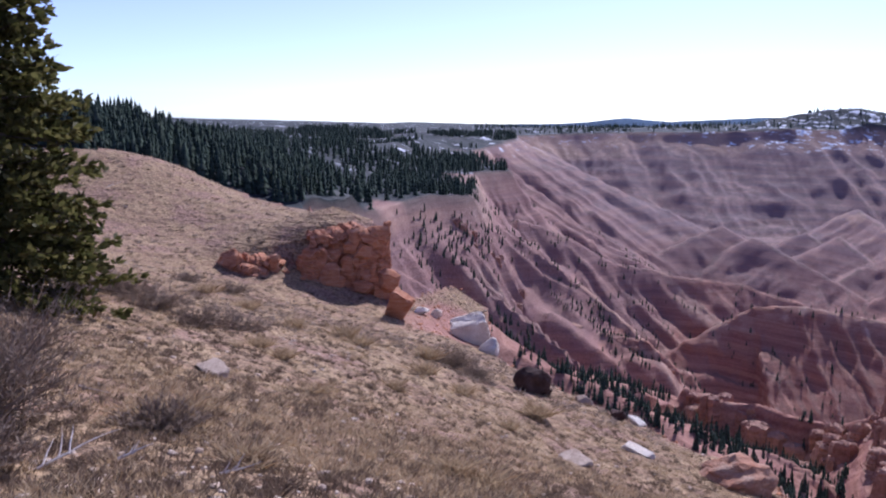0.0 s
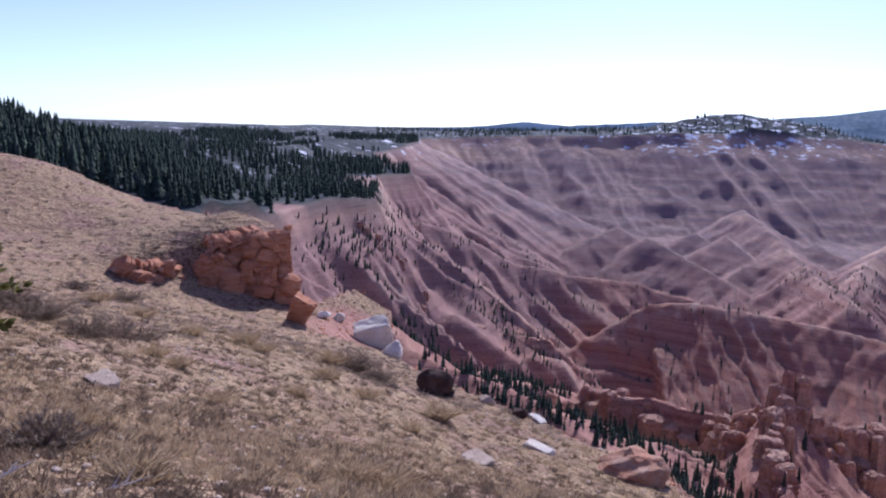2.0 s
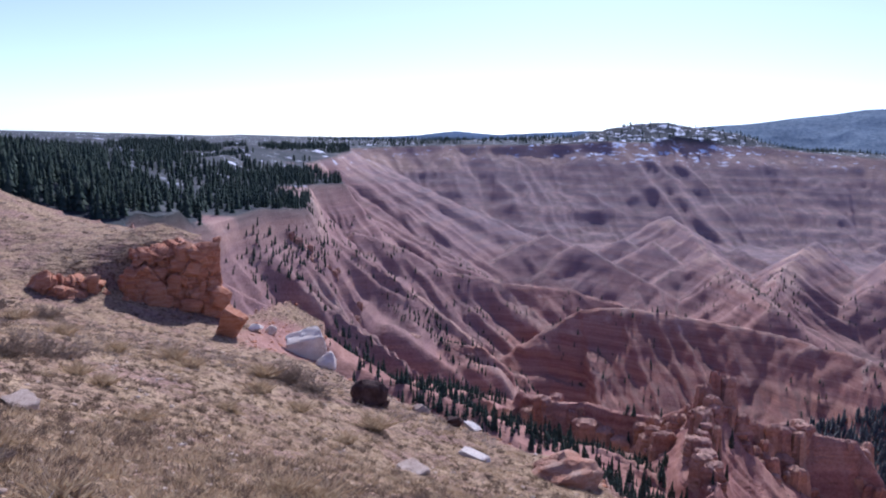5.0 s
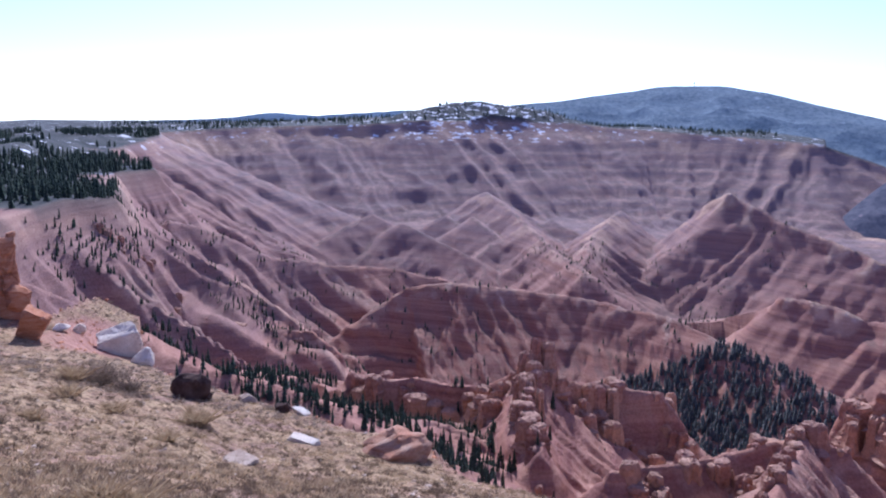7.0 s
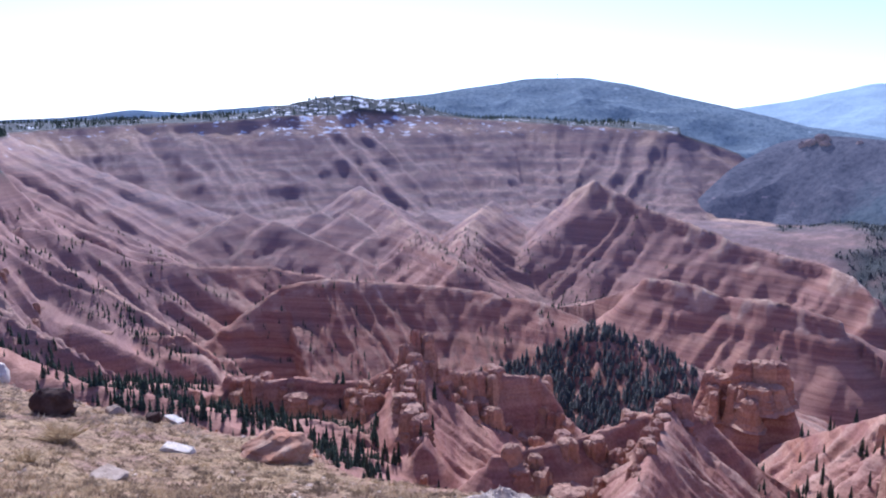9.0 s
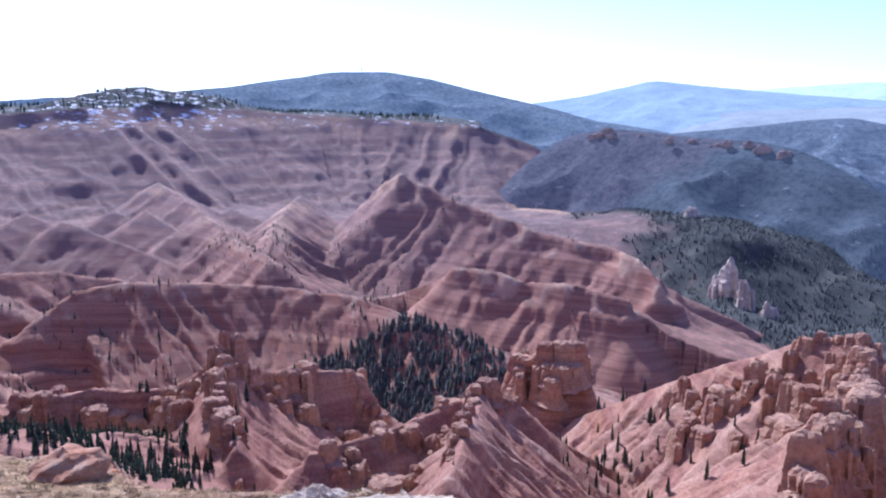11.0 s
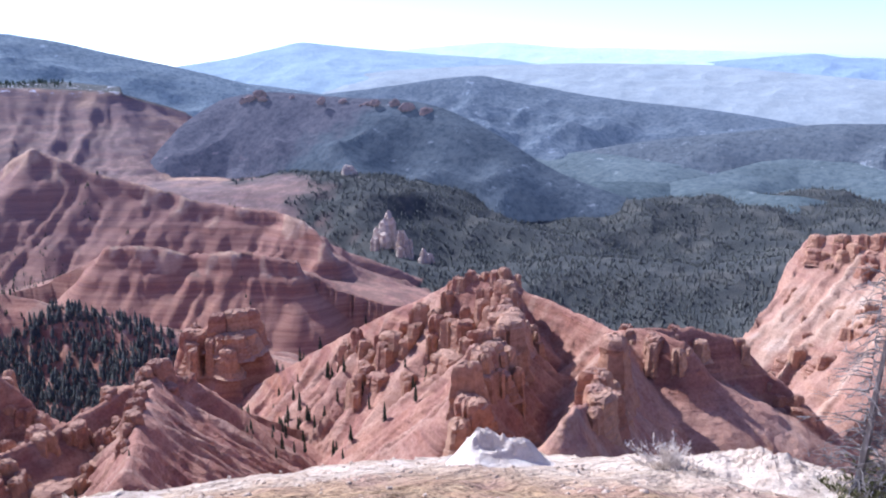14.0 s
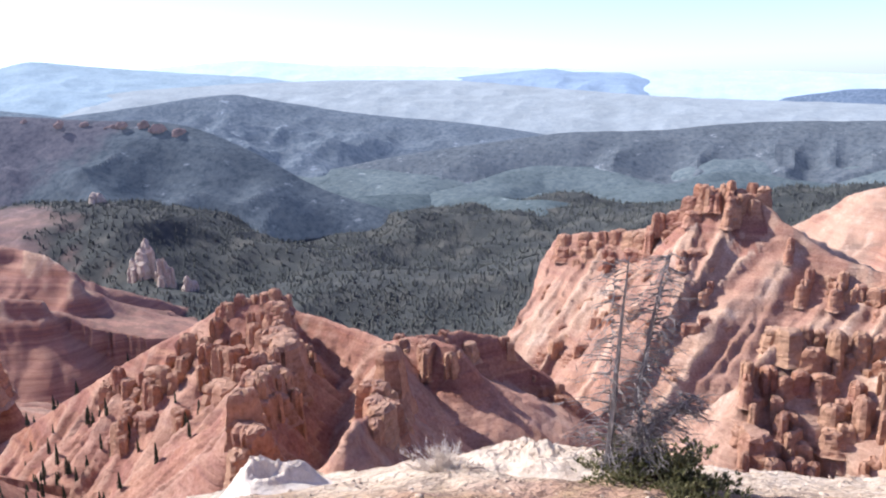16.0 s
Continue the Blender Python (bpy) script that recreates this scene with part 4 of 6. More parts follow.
STICKS = [(-5.28, 9.74, 0.2, 10, False), (-4.19, 3.82, 0.7, 60, True), (-3.98, 4.11, 0.3, 40, True), (-8.44, 7.01, 0.5, 20, True), (-6.12, 5.71, 0.45, -5, False), (-3.33, 4.34, 0.35, 30, True), (-29.38, 28.51, 0.9, 50, True), (-29.59, 26.92, 0.7, 0, False), (-7.95, 13.00, 0.2, 30, False)]
BUNCHES = [(-7.69, 16.58, 1.3), (-6.85, 14.69, 1), (-9.26, 15.65, 1.3), (-4.56, 14.89, 1.1), (-12.66, 16.62, 1.2), (-10.09, 14.84, 1), (-5.00, 5.43, 0.9), (-3.56, 4.74, 0.8), (-14.73, 17.49, 1.2), (-8.64, 15.27, 0.9), (-6.44, 12.62, 0.7), (-6.27, 9.82, 0.7), (-5.92, 14.48, 0.8), (-4.50, 13.13, 0.7), (-2.95, 7.00, 0.8), (-7.91, 11.33, 0.8), (-5.28, 6.07, 0.7), (-8.74, 11.82, 0.8), (-4.52, 14.84, 1), (-2.62, 7.02, 0.8)]

# ---- small builders ----
def part(name, bm, material, parent=None, label="", smooth=False):
    me = bpy.data.meshes.new(name)
    bm.to_mesh(me)
    bm.free()
    me.materials.append(material)
    if smooth:
        me.polygons.foreach_set("use_smooth", [True] * len(me.polygons))
    ob = new(name, me)
    ob.parent = parent
    return tagged(ob, label)


def sheet(name, verts, faces, material, smooth=False):
    me = bpy.data.meshes.new(name)
    me.from_pydata(verts, [], faces)
    me.materials.append(material)
    if smooth:
        me.polygons.foreach_set("use_smooth", [True] * len(me.polygons))
    return me


def conifer_shape(rng, tiers=6, arms=7, slim=0.2):
    """A fir one metre high, as ragged skirts of boughs; verts and faces."""
    verts, faces = [], []
    for k in range(tiers):
        low, high = 0.06 + 0.86 * k / tiers, min(1.0, 0.06 + 0.86 * (k + 1.7) / tiers)
        wide = slim * (1 - k / tiers) ** 0.8 * rng.uniform(0.8, 1.15) + 0.012
        base, turn = len(verts), rng.uniform(0, 6.3)
        verts.append((rng.uniform(-0.006, 0.006), rng.uniform(-0.006, 0.006), high))
        for n in range(2 * arms):
            a = turn + math.pi * n / arms
            r = wide * (rng.uniform(0.75, 1.2) if n % 2 else rng.uniform(0.35, 0.55))
            verts.append((r * math.cos(a), r * math.sin(a), low + (0.0 if n % 2 else 0.03) + rng.uniform(-0.015, 0.015)))
        for n in range(2 * arms):
            faces.append((base, base + 1 + n, base + 1 + (n + 1) % (2 * arms)))
    return np.array(verts), np.array(faces)


def sector(rng, az, dist, count):
    a = np.radians(rng.uniform(*az, count))
    d = np.sqrt(rng.uniform(dist[0] ** 2, dist[1] ** 2, count))
    return d * np.sin(a), d * np.cos(a)


def forest(name, label, places, heights, seed, tiers=5, arms=5, slim=0.19, needles=CONIFER):
    """Woods of many trees, none of which could be counted."""
    rng = np.random.default_rng(seed)
    kinds = [conifer_shape(random.Random(seed + k), tiers, arms, slim) for k in range(6)]
    vs, fs, at = [], [], 0
    for (x, y, z), h in zip(places, heights):
        v, f = kinds[rng.integers(6)]
        a, w = rng.uniform(0, 6.3), rng.uniform(0.8, 1.25)
        c, s = math.cos(a), math.sin(a)
        p = np.stack([(v[:, 0] * c - v[:, 1] * s) * w * h + x, (v[:, 0] * s + v[:, 1] * c) * w * h + y, v[:, 2] * h + z - 0.05 * h], -1)
        vs.append(p)
        fs.append(f + at)
        at += len(v)
    vs, fs = np.concatenate(vs), np.concatenate(fs)
    me = bpy.data.meshes.new(name)
    me.vertices.add(len(vs))
    me.vertices.foreach_set("co", vs.astype(np.float32).ravel())
    me.loops.add(fs.size)
    me.loops.foreach_set("vertex_index", fs.astype(np.int32).ravel())
    me.polygons.add(len(fs))
    me.polygons.foreach_set("loop_start", np.arange(len(fs), dtype=np.int32) * 3)
    me.update(calc_edges=True)
    me.materials.append(needles)
    return tagged(new(name, me), label, "forest", kind="stuff")


def woods(name, label, seed, az, dist, count, tall, keep, **shape):
    rng = np.random.default_rng(seed)
    x, y = sector(rng, az, dist, count)
    z, rock = land(x, y)[:2]
    dx = land(x + 2, y)[0] - z
    dy = land(x, y + 2)[0] - z
    ok = keep(x, y, z, rock, np.hypot(dx, dy) / 2, rng.random(count))
    heights = rng.uniform(*tall, count) * (0.6 + 0.5 * rng.random(count))
    return forest(name, label, np.stack([x, y, z], -1)[ok], heights[ok], seed, **shape)


woods("spruce_forest", "dense dark green spruce forest on the plateau", 1, (-54, -17), (330, 1700), 14000, (9, 15), lambda x, y, z, rock, slope, r: (rock < 0.3) & (slope < 0.8) & (fbm(x / 120, y / 120, 3, 83) > -0.5 + 0.6 * step(700, 1100, y)), tiers=4, arms=4)
woods("spruce_forest", "dense spruce forest on the near plateau slope", 6, (-54, -33), (330, 560), 3200, (8, 14), lambda x, y, z, rock, slope, r: (rock < 0.4) & (slope < 0.9))
woods("spruce_forest", "dark spruce forest along the far rim", 2, (-22, 22), (2000, 2900), 2600, (10, 16), lambda x, y, z, rock, slope, r: (rock < 0.2) & (z > -60) & (fbm(x / 150, y / 150, 3, 84) > -0.3), tiers=3, arms=4)
woods("spruce_forest", "dark spruce grove on a canyon bench", 3, (12.5, 27), (470, 690), 3200, (7, 11), lambda x, y, z, rock, slope, r: (slope < 1.8) & (along(x, y, CREST_LONG)[3] < 0) & (x > 110), tiers=4, arms=4, slim=0.22, needles=HAZY_CONIFER)
woods("spruce_forest", "scattered firs on canyon slopes", 4, (-24, 32), (420, 1300), 6500, (4, 8), lambda x, y, z, rock, slope, r: (slope < 1.0) & (fbm(x / 90, y / 90, 3, 81) > 0.0))
woods("spruce_forest", "blue-green forest filling the lower valley", 5, (28, 92), (650, 2000), 20000, (5.5, 9.5), lambda x, y, z, rock, slope, r: (rock < 0.5) & (slope < 1.0) & (fbm(x / 160, y / 160, 4, 85) > -0.6), tiers=3, arms=5, slim=0.26, needles=HAZY_CONIFER)
woods("fir_thicket", "small firs and scrub on the red slope below the brink", 7, (-30, -5), (150, 760), 5200, (3, 7), lambda x, y, z, rock, slope, r: (z < -50) & (slope < 1.7) & (fbm(x / 34, y / 34, 3, 86) > -0.05), tiers=4, arms=4)
woods("fir_thicket", "thick stand of small dark firs below the brink", 9, (-22, 4), (150, 340), 2600, (3, 6.5), lambda x, y, z, rock, slope, r: (z < -50) & (slope < 1.3) & (fbm(x / 26, y / 26, 3, 88) > -0.1), tiers=4, arms=4)
woods("spruce_forest", "grey-green woodland on the near valley floor", 10, (44, 92), (420, 1150), 9000, (4, 7.5), lambda x, y, z, rock, slope, r: (rock < 0.5) & (slope < 1.2), tiers=3, arms=4, slim=0.27, needles=HAZY_CONIFER)
woods("fir_thicket", "small firs and scrub on benches between the fins", 8, (-6, 34), (110, 420), 1500, (1.5, 4.5), lambda x, y, z, rock, slope, r: (z < -50) & (slope < 0.8) & (fbm(x / 34, y / 34, 3, 87) > 0.0), tiers=4, arms=5)


# ---- rocks ----
def boulder_mesh(name, size, seed, material, facets=14, rough=0.06, detail=3, flat_top=False, taper=0.0, squared=False):
    """A broken rock: a ball cut by random planes, then weathered."""
    rng = np.random.default_rng(seed)
    bm = bmesh.new()
    bmesh.ops.create_icosphere(bm, subdivisions=detail, radius=1.0)
    co = np.array([v.co[:] for v in bm.verts])
    normal = rng.normal(size=(facets, 3))
    normal /= np.linalg.norm(normal, axis=1)[:, None]
    reach = rng.uniform(0.62, 0.95, facets)
    if squared:
        normal[:6] = np.array([(1, 0, 0), (-1, 0, 0), (0, 1, 0), (0, -1, 0), (0, 0, 1), (0, 0, -1)]) + rng.normal(0, 0.11, (6, 3))
        normal[:6] /= np.linalg.norm(normal[:6], axis=1)[:, None]
        reach[:6], reach[6:] = rng.uniform(0.56, 0.68, 6), rng.uniform(0.8, 0.98, facets - 6)
    if flat_top:
        normal[0], reach[0] = (0.05, -0.04, 1.0), 0.62
    dots = co @ normal.T
    scale = np.where(dots > 0.05, reach / np.maximum(dots, 0.05), 9.0).min(1)
    co = co * np.minimum(scale, 1.15)[:, None]
    wear = fbm(co[:, 0] * 2.3 + seed, co[:, 1] * 2.3 + co[:, 2] * 1.7, 4, seed)
    co = co * (1 + rough * 2 * wear[:, None])
    co[:, :2] *= (1 - taper * co[:, 2:])
    for v, c in zip(bm.verts, co * np.array(size) / 2):
        v.co = c
    me = bpy.data.meshes.new(name)
    bm.to_mesh(me)
    bm.free()
    me.materials.append(material)
    return me


def ground_z(x, y):
    return float(land(np.array([x]), np.array([y]))[0][0])


def rock(name, label, x, y, size, seed, material, turn=0.0, tilt=(0, 0), sink=0.25, group="", **shape):
    ob = new(name, boulder_mesh(name, size, seed, material, **shape))
    ob.matrix_world = pose(x, y, ground_z(x, y) + size[2] * (0.5 - sink), tilt[0], tilt[1], turn)
    return tagged(ob, label, "rock", group)


def crag(name, label, x, y, z, size, seed, material, turn):
    """A bedded, jointed outcrop that breaks out of the slope."""
    bm = bmesh.new()
    bmesh.ops.create_cube(bm, size=1.0)
    bmesh.ops.subdivide_edges(bm, edges=bm.edges[:], cuts=44, use_grid_fill=True)
    co = np.array([v.co[:] for v in bm.verts]) * size
    n = np.array([v.normal[:] for v in bm.verts])
    level, joint = blocks(co[:, 0] / 1.1 + 0.4 * co[:, 1] + seed, co[:, 2] / 0.9 + 0.5 * co[:, 1], seed)
    small, crack = blocks(co[:, 0] / 0.28 + 0.8 * co[:, 1] + seed, co[:, 2] / 0.2 + 0.3 * co[:, 1], seed + 9)
    out = 0.55 * (level - 0.5) + 0.16 * (small - 0.5) - 0.12 * step(0.14, 0.0, joint) - 0.05 * step(0.2, 0.0, crack)
    out = out + 0.35 * fbm(co[:, 0] / 1.4 + seed, co[:, 2] / 1.4 + co[:, 1], 3, seed)
    corner = np.abs(co[:, 0] / size[0] * 2) ** 4 + np.abs(co[:, 2] / size[2] * 2) ** 4 + np.abs(co[:, 1] / size[1] * 2) ** 4
    co = co * (1 - 0.12 * np.clip(corner - 1, 0, 2))[:, None] + n * out[:, None]
    for v, c in zip(bm.verts, co):
        v.co = c
    ob = part(name, bm, material)
    ob.matrix_world = pose(x, y, z, 0, 0, turn)
    return tagged(ob, label, "rock outcrop")


def outcrop(label, x, y, z, size, turn, count, seed):
    """A craggy outcrop: a bedded core and the jointed blocks that stand out of its face."""
    rng = random.Random(seed)
    base = new("red_outcrop")
    core = crag("core", "", 0, 0, 0, (size[0] * 0.9, size[1], size[2] * 0.8), seed, RED_STONE, 0)
    del core["category"]
    core.parent = base
    bed = 0.46 * min(1.0, size[2] / 2.5)
    rows = max(2, int(size[2] / bed))
    for n in range(count):
        row = n % rows
        u = (n // rows + 0.5 + rng.uniform(-0.3, 0.3)) / (count / rows) - 0.5
        deep = 0.35 * (row / rows) ** 1.5 + rng.uniform(-0.12, 0.12)
        v = -0.5 + (row + 0.5 + rng.uniform(-0.55, 0.55)) / rows
        s = bed * rng.choice((0.6, 0.8, 1.0, 1.3, 1.8))
        if v > 0.22 + 0.55 * u:
            v -= 0.4
        if n % 3:
            at = (u * size[0], -size[1] * (0.5 - 0.4 * deep), v * size[2])
        else:
            at = (size[0] * (0.48 - 0.4 * deep), u * size[1], v * size[2])
        ob = new("block", boulder_mesh("block", (1.5 * s, 1.3 * s, 1.75 * bed * rng.choice((0.7, 0.9, 1.2, 1.8, 2.3))), seed * 50 + n, RED_STONE, facets=16, rough=0.09, detail=2, squared=True))
        ob.matrix_world = pose(*at, rng.uniform(-9, 9), rng.uniform(-4, 16), rng.uniform(-25, 25))
        ob.parent = base
    base.matrix_world = pose(x, y, z, 0, 0, turn)
    return tagged(base, label, "rock outcrop")


outcrop("jointed orange-red rock outcrop breaking out of the slope", *OUTCROP, (3.5, 2.2, 3.2), 37, 110, 5)
outcrop("low red ledge beside the large outcrop", *LEDGE, (2.5, 1.6, 1.3), 30, 22, 8)
rock("fallen_block", "leaning wedge of red rock below the outcrop", *BLOCK, (1.25, 1.0, 1.6), 11, RED_STONE, 20, (14, 22), 0.2, facets=11, squared=True, rough=0.03)
rock("white_ledge", "white limestone ledge at the edge of the slope", *WHITE_LEDGE, (2.1, 1.3, 1.75), 12, WHITE_STONE, 25, (6, -9), sink=0.3, squared=True, facets=14, rough=0.05, detail=4)
rock("white_rock", "white limestone block below the ledge", *WHITE_LOWER, (0.75, 0.7, 0.75), 13, WHITE_STONE, 60, sink=0.2)
rock("white_rock", "small white stone on red scree", *WHITE_SMALL_A, (0.55, 0.4, 0.35), 14, WHITE_STONE, 10)
rock("white_rock", "small white stone on red scree", *WHITE_SMALL_B, (0.5, 0.42, 0.4), 15, WHITE_STONE, 80)
rock("dark_boulder", "dark brown boulder on dry grass", *DARK_ROCK, (0.8, 0.6, 0.68), 16, DARK_STONE, 10, sink=0.12)
rock("stone", "small dark stone beside the boulder", *DARK_SMALL, (0.32, 0.3, 0.26), 17, DARK_STONE, 50, sink=0.15)
rock("flat_stone", "pale flat stone lying on dry grass", *SLAB_A, (0.62, 0.42, 0.2), 18, BUFF_STONE, -20, (4, 8), 0.3, group="flat stones on the slope", squared=True, rough=0.03, facets=12)
rock("flat_stone", "pinkish flat slab sunk in dry turf", *SLAB_B, (0.75, 0.62, 0.18), 19, BUFF_STONE, -35, (8, 6), 0.35, group="flat stones on the slope", squared=True, rough=0.03, facets=12)
rock("flat_stone", "white flat slab near the brink", *SLAB_C, (0.95, 0.5, 0.2), 20, WHITE_STONE, -12, (3, 10), 0.3, group="flat stones on the slope", squared=True, rough=0.03, facets=12)
rock("flat_stone", "thin white slab at the brink", *SLAB_D, (0.6, 0.35, 0.22), 21, WHITE_STONE, -30, (0, 20), 0.2, group="flat stones on the slope", squared=True, rough=0.03, facets=12)
rock("stone", "rounded buff stone near the brink", *STONE_A, (0.48, 0.36, 0.3), 22, BUFF_STONE, 15)
rock("stone", "brown stone near the brink", *STONE_B, (0.36, 0.34, 0.36), 23, DARK_STONE, 40)
rock("edge_rock", "weathered buff and orange rock at the crumbling brink", *EDGE_ROCK, (1.5, 1.2, 0.85), 24, RUST_STONE, 30, sink=0.35, detail=4, rough=0.12)
rock("edge_rock", "dark stone at the brink", *EDGE_SMALL, (0.5, 0.4, 0.3), 25, DARK_STONE, 0)


def mound(name, label, x, y, wide, tall, seed, material, turn, lean=0.25):
    """A smooth, weathered rise of rock that runs out into the ground around it."""
    r, a = np.linspace(0, 1, 60), np.linspace(0, 2 * np.pi, 96, endpoint=False)
    rr, aa = np.meshgrid(r, a, indexing="ij")
    u, v = rr * np.cos(aa), rr * np.sin(aa)
    px, py = u * wide * 0.75, v * wide * 0.5
    grit = 0.34 * fbm(u * 5 + seed, v * 5, 6, seed, 0.68) + 0.5 * (ridged(u * 4 + seed, v * 4, 5, seed) - 0.6)
    if lean:
        # steep on one side, with a long tail on the other
        du = np.where(u < -lean, 2.4 * (u + lean), 1.25 * (u + lean))
        peak = np.clip(1 - np.hypot(du, 1.35 * v) * (1 + 0.6 * grit), 0, None) ** 1.1 * (1 + 0.8 * grit) + 0.35 * np.clip(1 - 4 * np.hypot(u - 0.1, v + 0.1), 0, None)
    else:
        peak = np.exp(-3.2 * (u * u + 1.5 * v * v)) * (1 + 1.1 * grit)
    h = tall * (peak + 0.5 * grit * np.exp(-1.5 * rr)) - tall * 0.35 * rr ** 3 - 0.05
    c, s = math.cos(radians(turn)), math.sin(radians(turn))
    gx, gy = x + px * c - py * s, y + px * s + py * c
    base = ground_z(x, y)
    pz = land(gx, gy)[0] - base + h
    verts = np.stack([gx - x, gy - y, pz], -1).reshape(-1, 3)
    i, j = np.meshgrid(np.arange(59), np.arange(96), indexing="ij")
    faces = np.stack([i * 96 + j, (i + 1) * 96 + j, (i + 1) * 96 + (j + 1) % 96, i * 96 + (j + 1) % 96], -1).reshape(-1, 4)
    ob = new(name, sheet(name, verts.tolist(), faces.tolist(), material))
    ob.matrix_world = pose(x, y, base)
    return tagged(ob, label, "rock")


mound("pale_mound", "rounded whitish rock at the brink", *MOUND_B, 3.0, 0.18, 28, PALE_STONE, -30, 0.0)
mound("pale_mound", "small whitish rock at the brink", *MOUND_C, 1.5, 0.26, 29, PALE_STONE, 30, 0.0)
mound("pale_mound", "low pale rock mound on the overlook", *MOUND_A, 2.4, 0.3, 27, PALE_STONE, 75, 0.0)
mound("white_boulder", "bright white limestone knob rising out of pale ground", *KNOB, 1.9, 0.58, 26, BRIGHT_STONE, -50, 0.3)


# ---- plants of the overlook ----
def sway(rng, start, way, length, width, sag, joints=5, bend=0.16):
    """A bent, tapering twig: rings of four, as verts and faces."""
    verts, faces = [], []
    p, d = Vector(start), Vector(way).normalized()
    for k in range(joints + 1):
        t = k / joints
        side = d.cross(Vector((0.31, 0.17, 0.93))).normalized()
        up = side.cross(d)
        r = width * (1 - 0.88 * t)
        verts += [tuple(p + side * r * c + up * r * s) for c, s in ((1, 0), (0, 1), (-1, 0), (0, -1))]
        if k:
            b = 4 * (k - 1)
            faces += [(b + n, b + (n + 1) % 4, b + 4 + (n + 1) % 4, b + 4 + n) for n in range(4)]
        d = (d + Vector((rng.uniform(-bend, bend), rng.uniform(-bend, bend), rng.uniform(-0.75, 0.75) * bend - sag))).normalized()
        p = p + d * (length / joints)
    return verts, faces, p


class Heap:
    """Gathers pieces into one mesh."""

    def __init__(self):
        self.v, self.f = [], []

    def add(self, verts, faces):
        b = len(self.v)
        self.v += verts
        self.f += [tuple(i + b for i in f) for f in faces]

    def mesh(self, name, material):
        return sheet(name, self.v, self.f, material)


def spray(heap, rng, at, way, long, wide, blades=5):
    """A clump of narrow leaves or needles round a twig's end."""
    at, way = Vector(at), Vector(way).normalized()
    for _ in range(blades):
        d = (way + Vector((rng.gauss(0, 0.5), rng.gauss(0, 0.5), rng.gauss(0, 0.4)))).normalized()
        side = d.cross(Vector((rng.uniform(-1, 1), rng.uniform(-1, 1), rng.uniform(-1, 1)))).normalized() * wide
        tip = at + d * long * rng.uniform(0.6, 1.2)
        mid = at.lerp(tip, 0.55)
        heap.add([tuple(at), tuple(mid + side), tuple(tip), tuple(mid - side)], [(0, 1, 2, 3)])


def near_fir(x, y, tall, spread, seed):
    rng = random.Random(seed)
    base = new("fir_tree")
    trunk, limbs, needles = Heap(), Heap(), Heap()
    v, f, _ = sway(rng, (0, 0, -0.1), (0, 0, 1), tall, 0.13, 0.0, 9)
    trunk.add(v, f)
    count = 360
    for n in range(count):
        t = (n + 0.5) / count
        z = 0.15 + (tall - 0.25) * t
        a = n * 2.4 + rng.uniform(-0.5, 0.5)
        long = spread * (1 - t) ** 0.85 * rng.uniform(0.7, 1.12) + 0.1
        lift = 0.1 - 0.28 * (1 - t) + rng.uniform(-0.1, 0.1)
        way = Vector((math.cos(a), math.sin(a), lift))
        v, f, _ = sway(rng, (0, 0, z), way, long, 0.018, -0.03, 4)
        limbs.add(v, f)
        steps = max(4, int(long / 0.085))
        for k in range(steps):
            s = 0.22 + 0.8 * (k + rng.random()) / steps
            at = Vector((0, 0, z)) + way.normalized() * long * s
            at += Vector((rng.gauss(0, 0.05), rng.gauss(0, 0.05), rng.gauss(0, 0.035) + 0.08 * s * s * long))
            twist = Vector((way.x + rng.uniform(-0.8, 0.8), way.y + rng.uniform(-0.8, 0.8), rng.uniform(-0.1, 0.45)))
            spray(needles, rng, at, twist, 0.2, 0.046, 5)
    for name, heap, m in (("trunk", trunk, BARK), ("limbwood", limbs, BARK), ("crown", needles, FIR_NEEDLES)):
        ob = new(name, heap.mesh(name, m))
        ob.parent = base
        if name != "trunk":
            tagged(ob, kind="stuff")
    base.matrix_world = pose(x, y, ground_z(x, y))
    return tagged(base, "dense dark green fir standing on the dry slope", "tree")


near_fir(*FIR, 6.9, 2.0, 3)


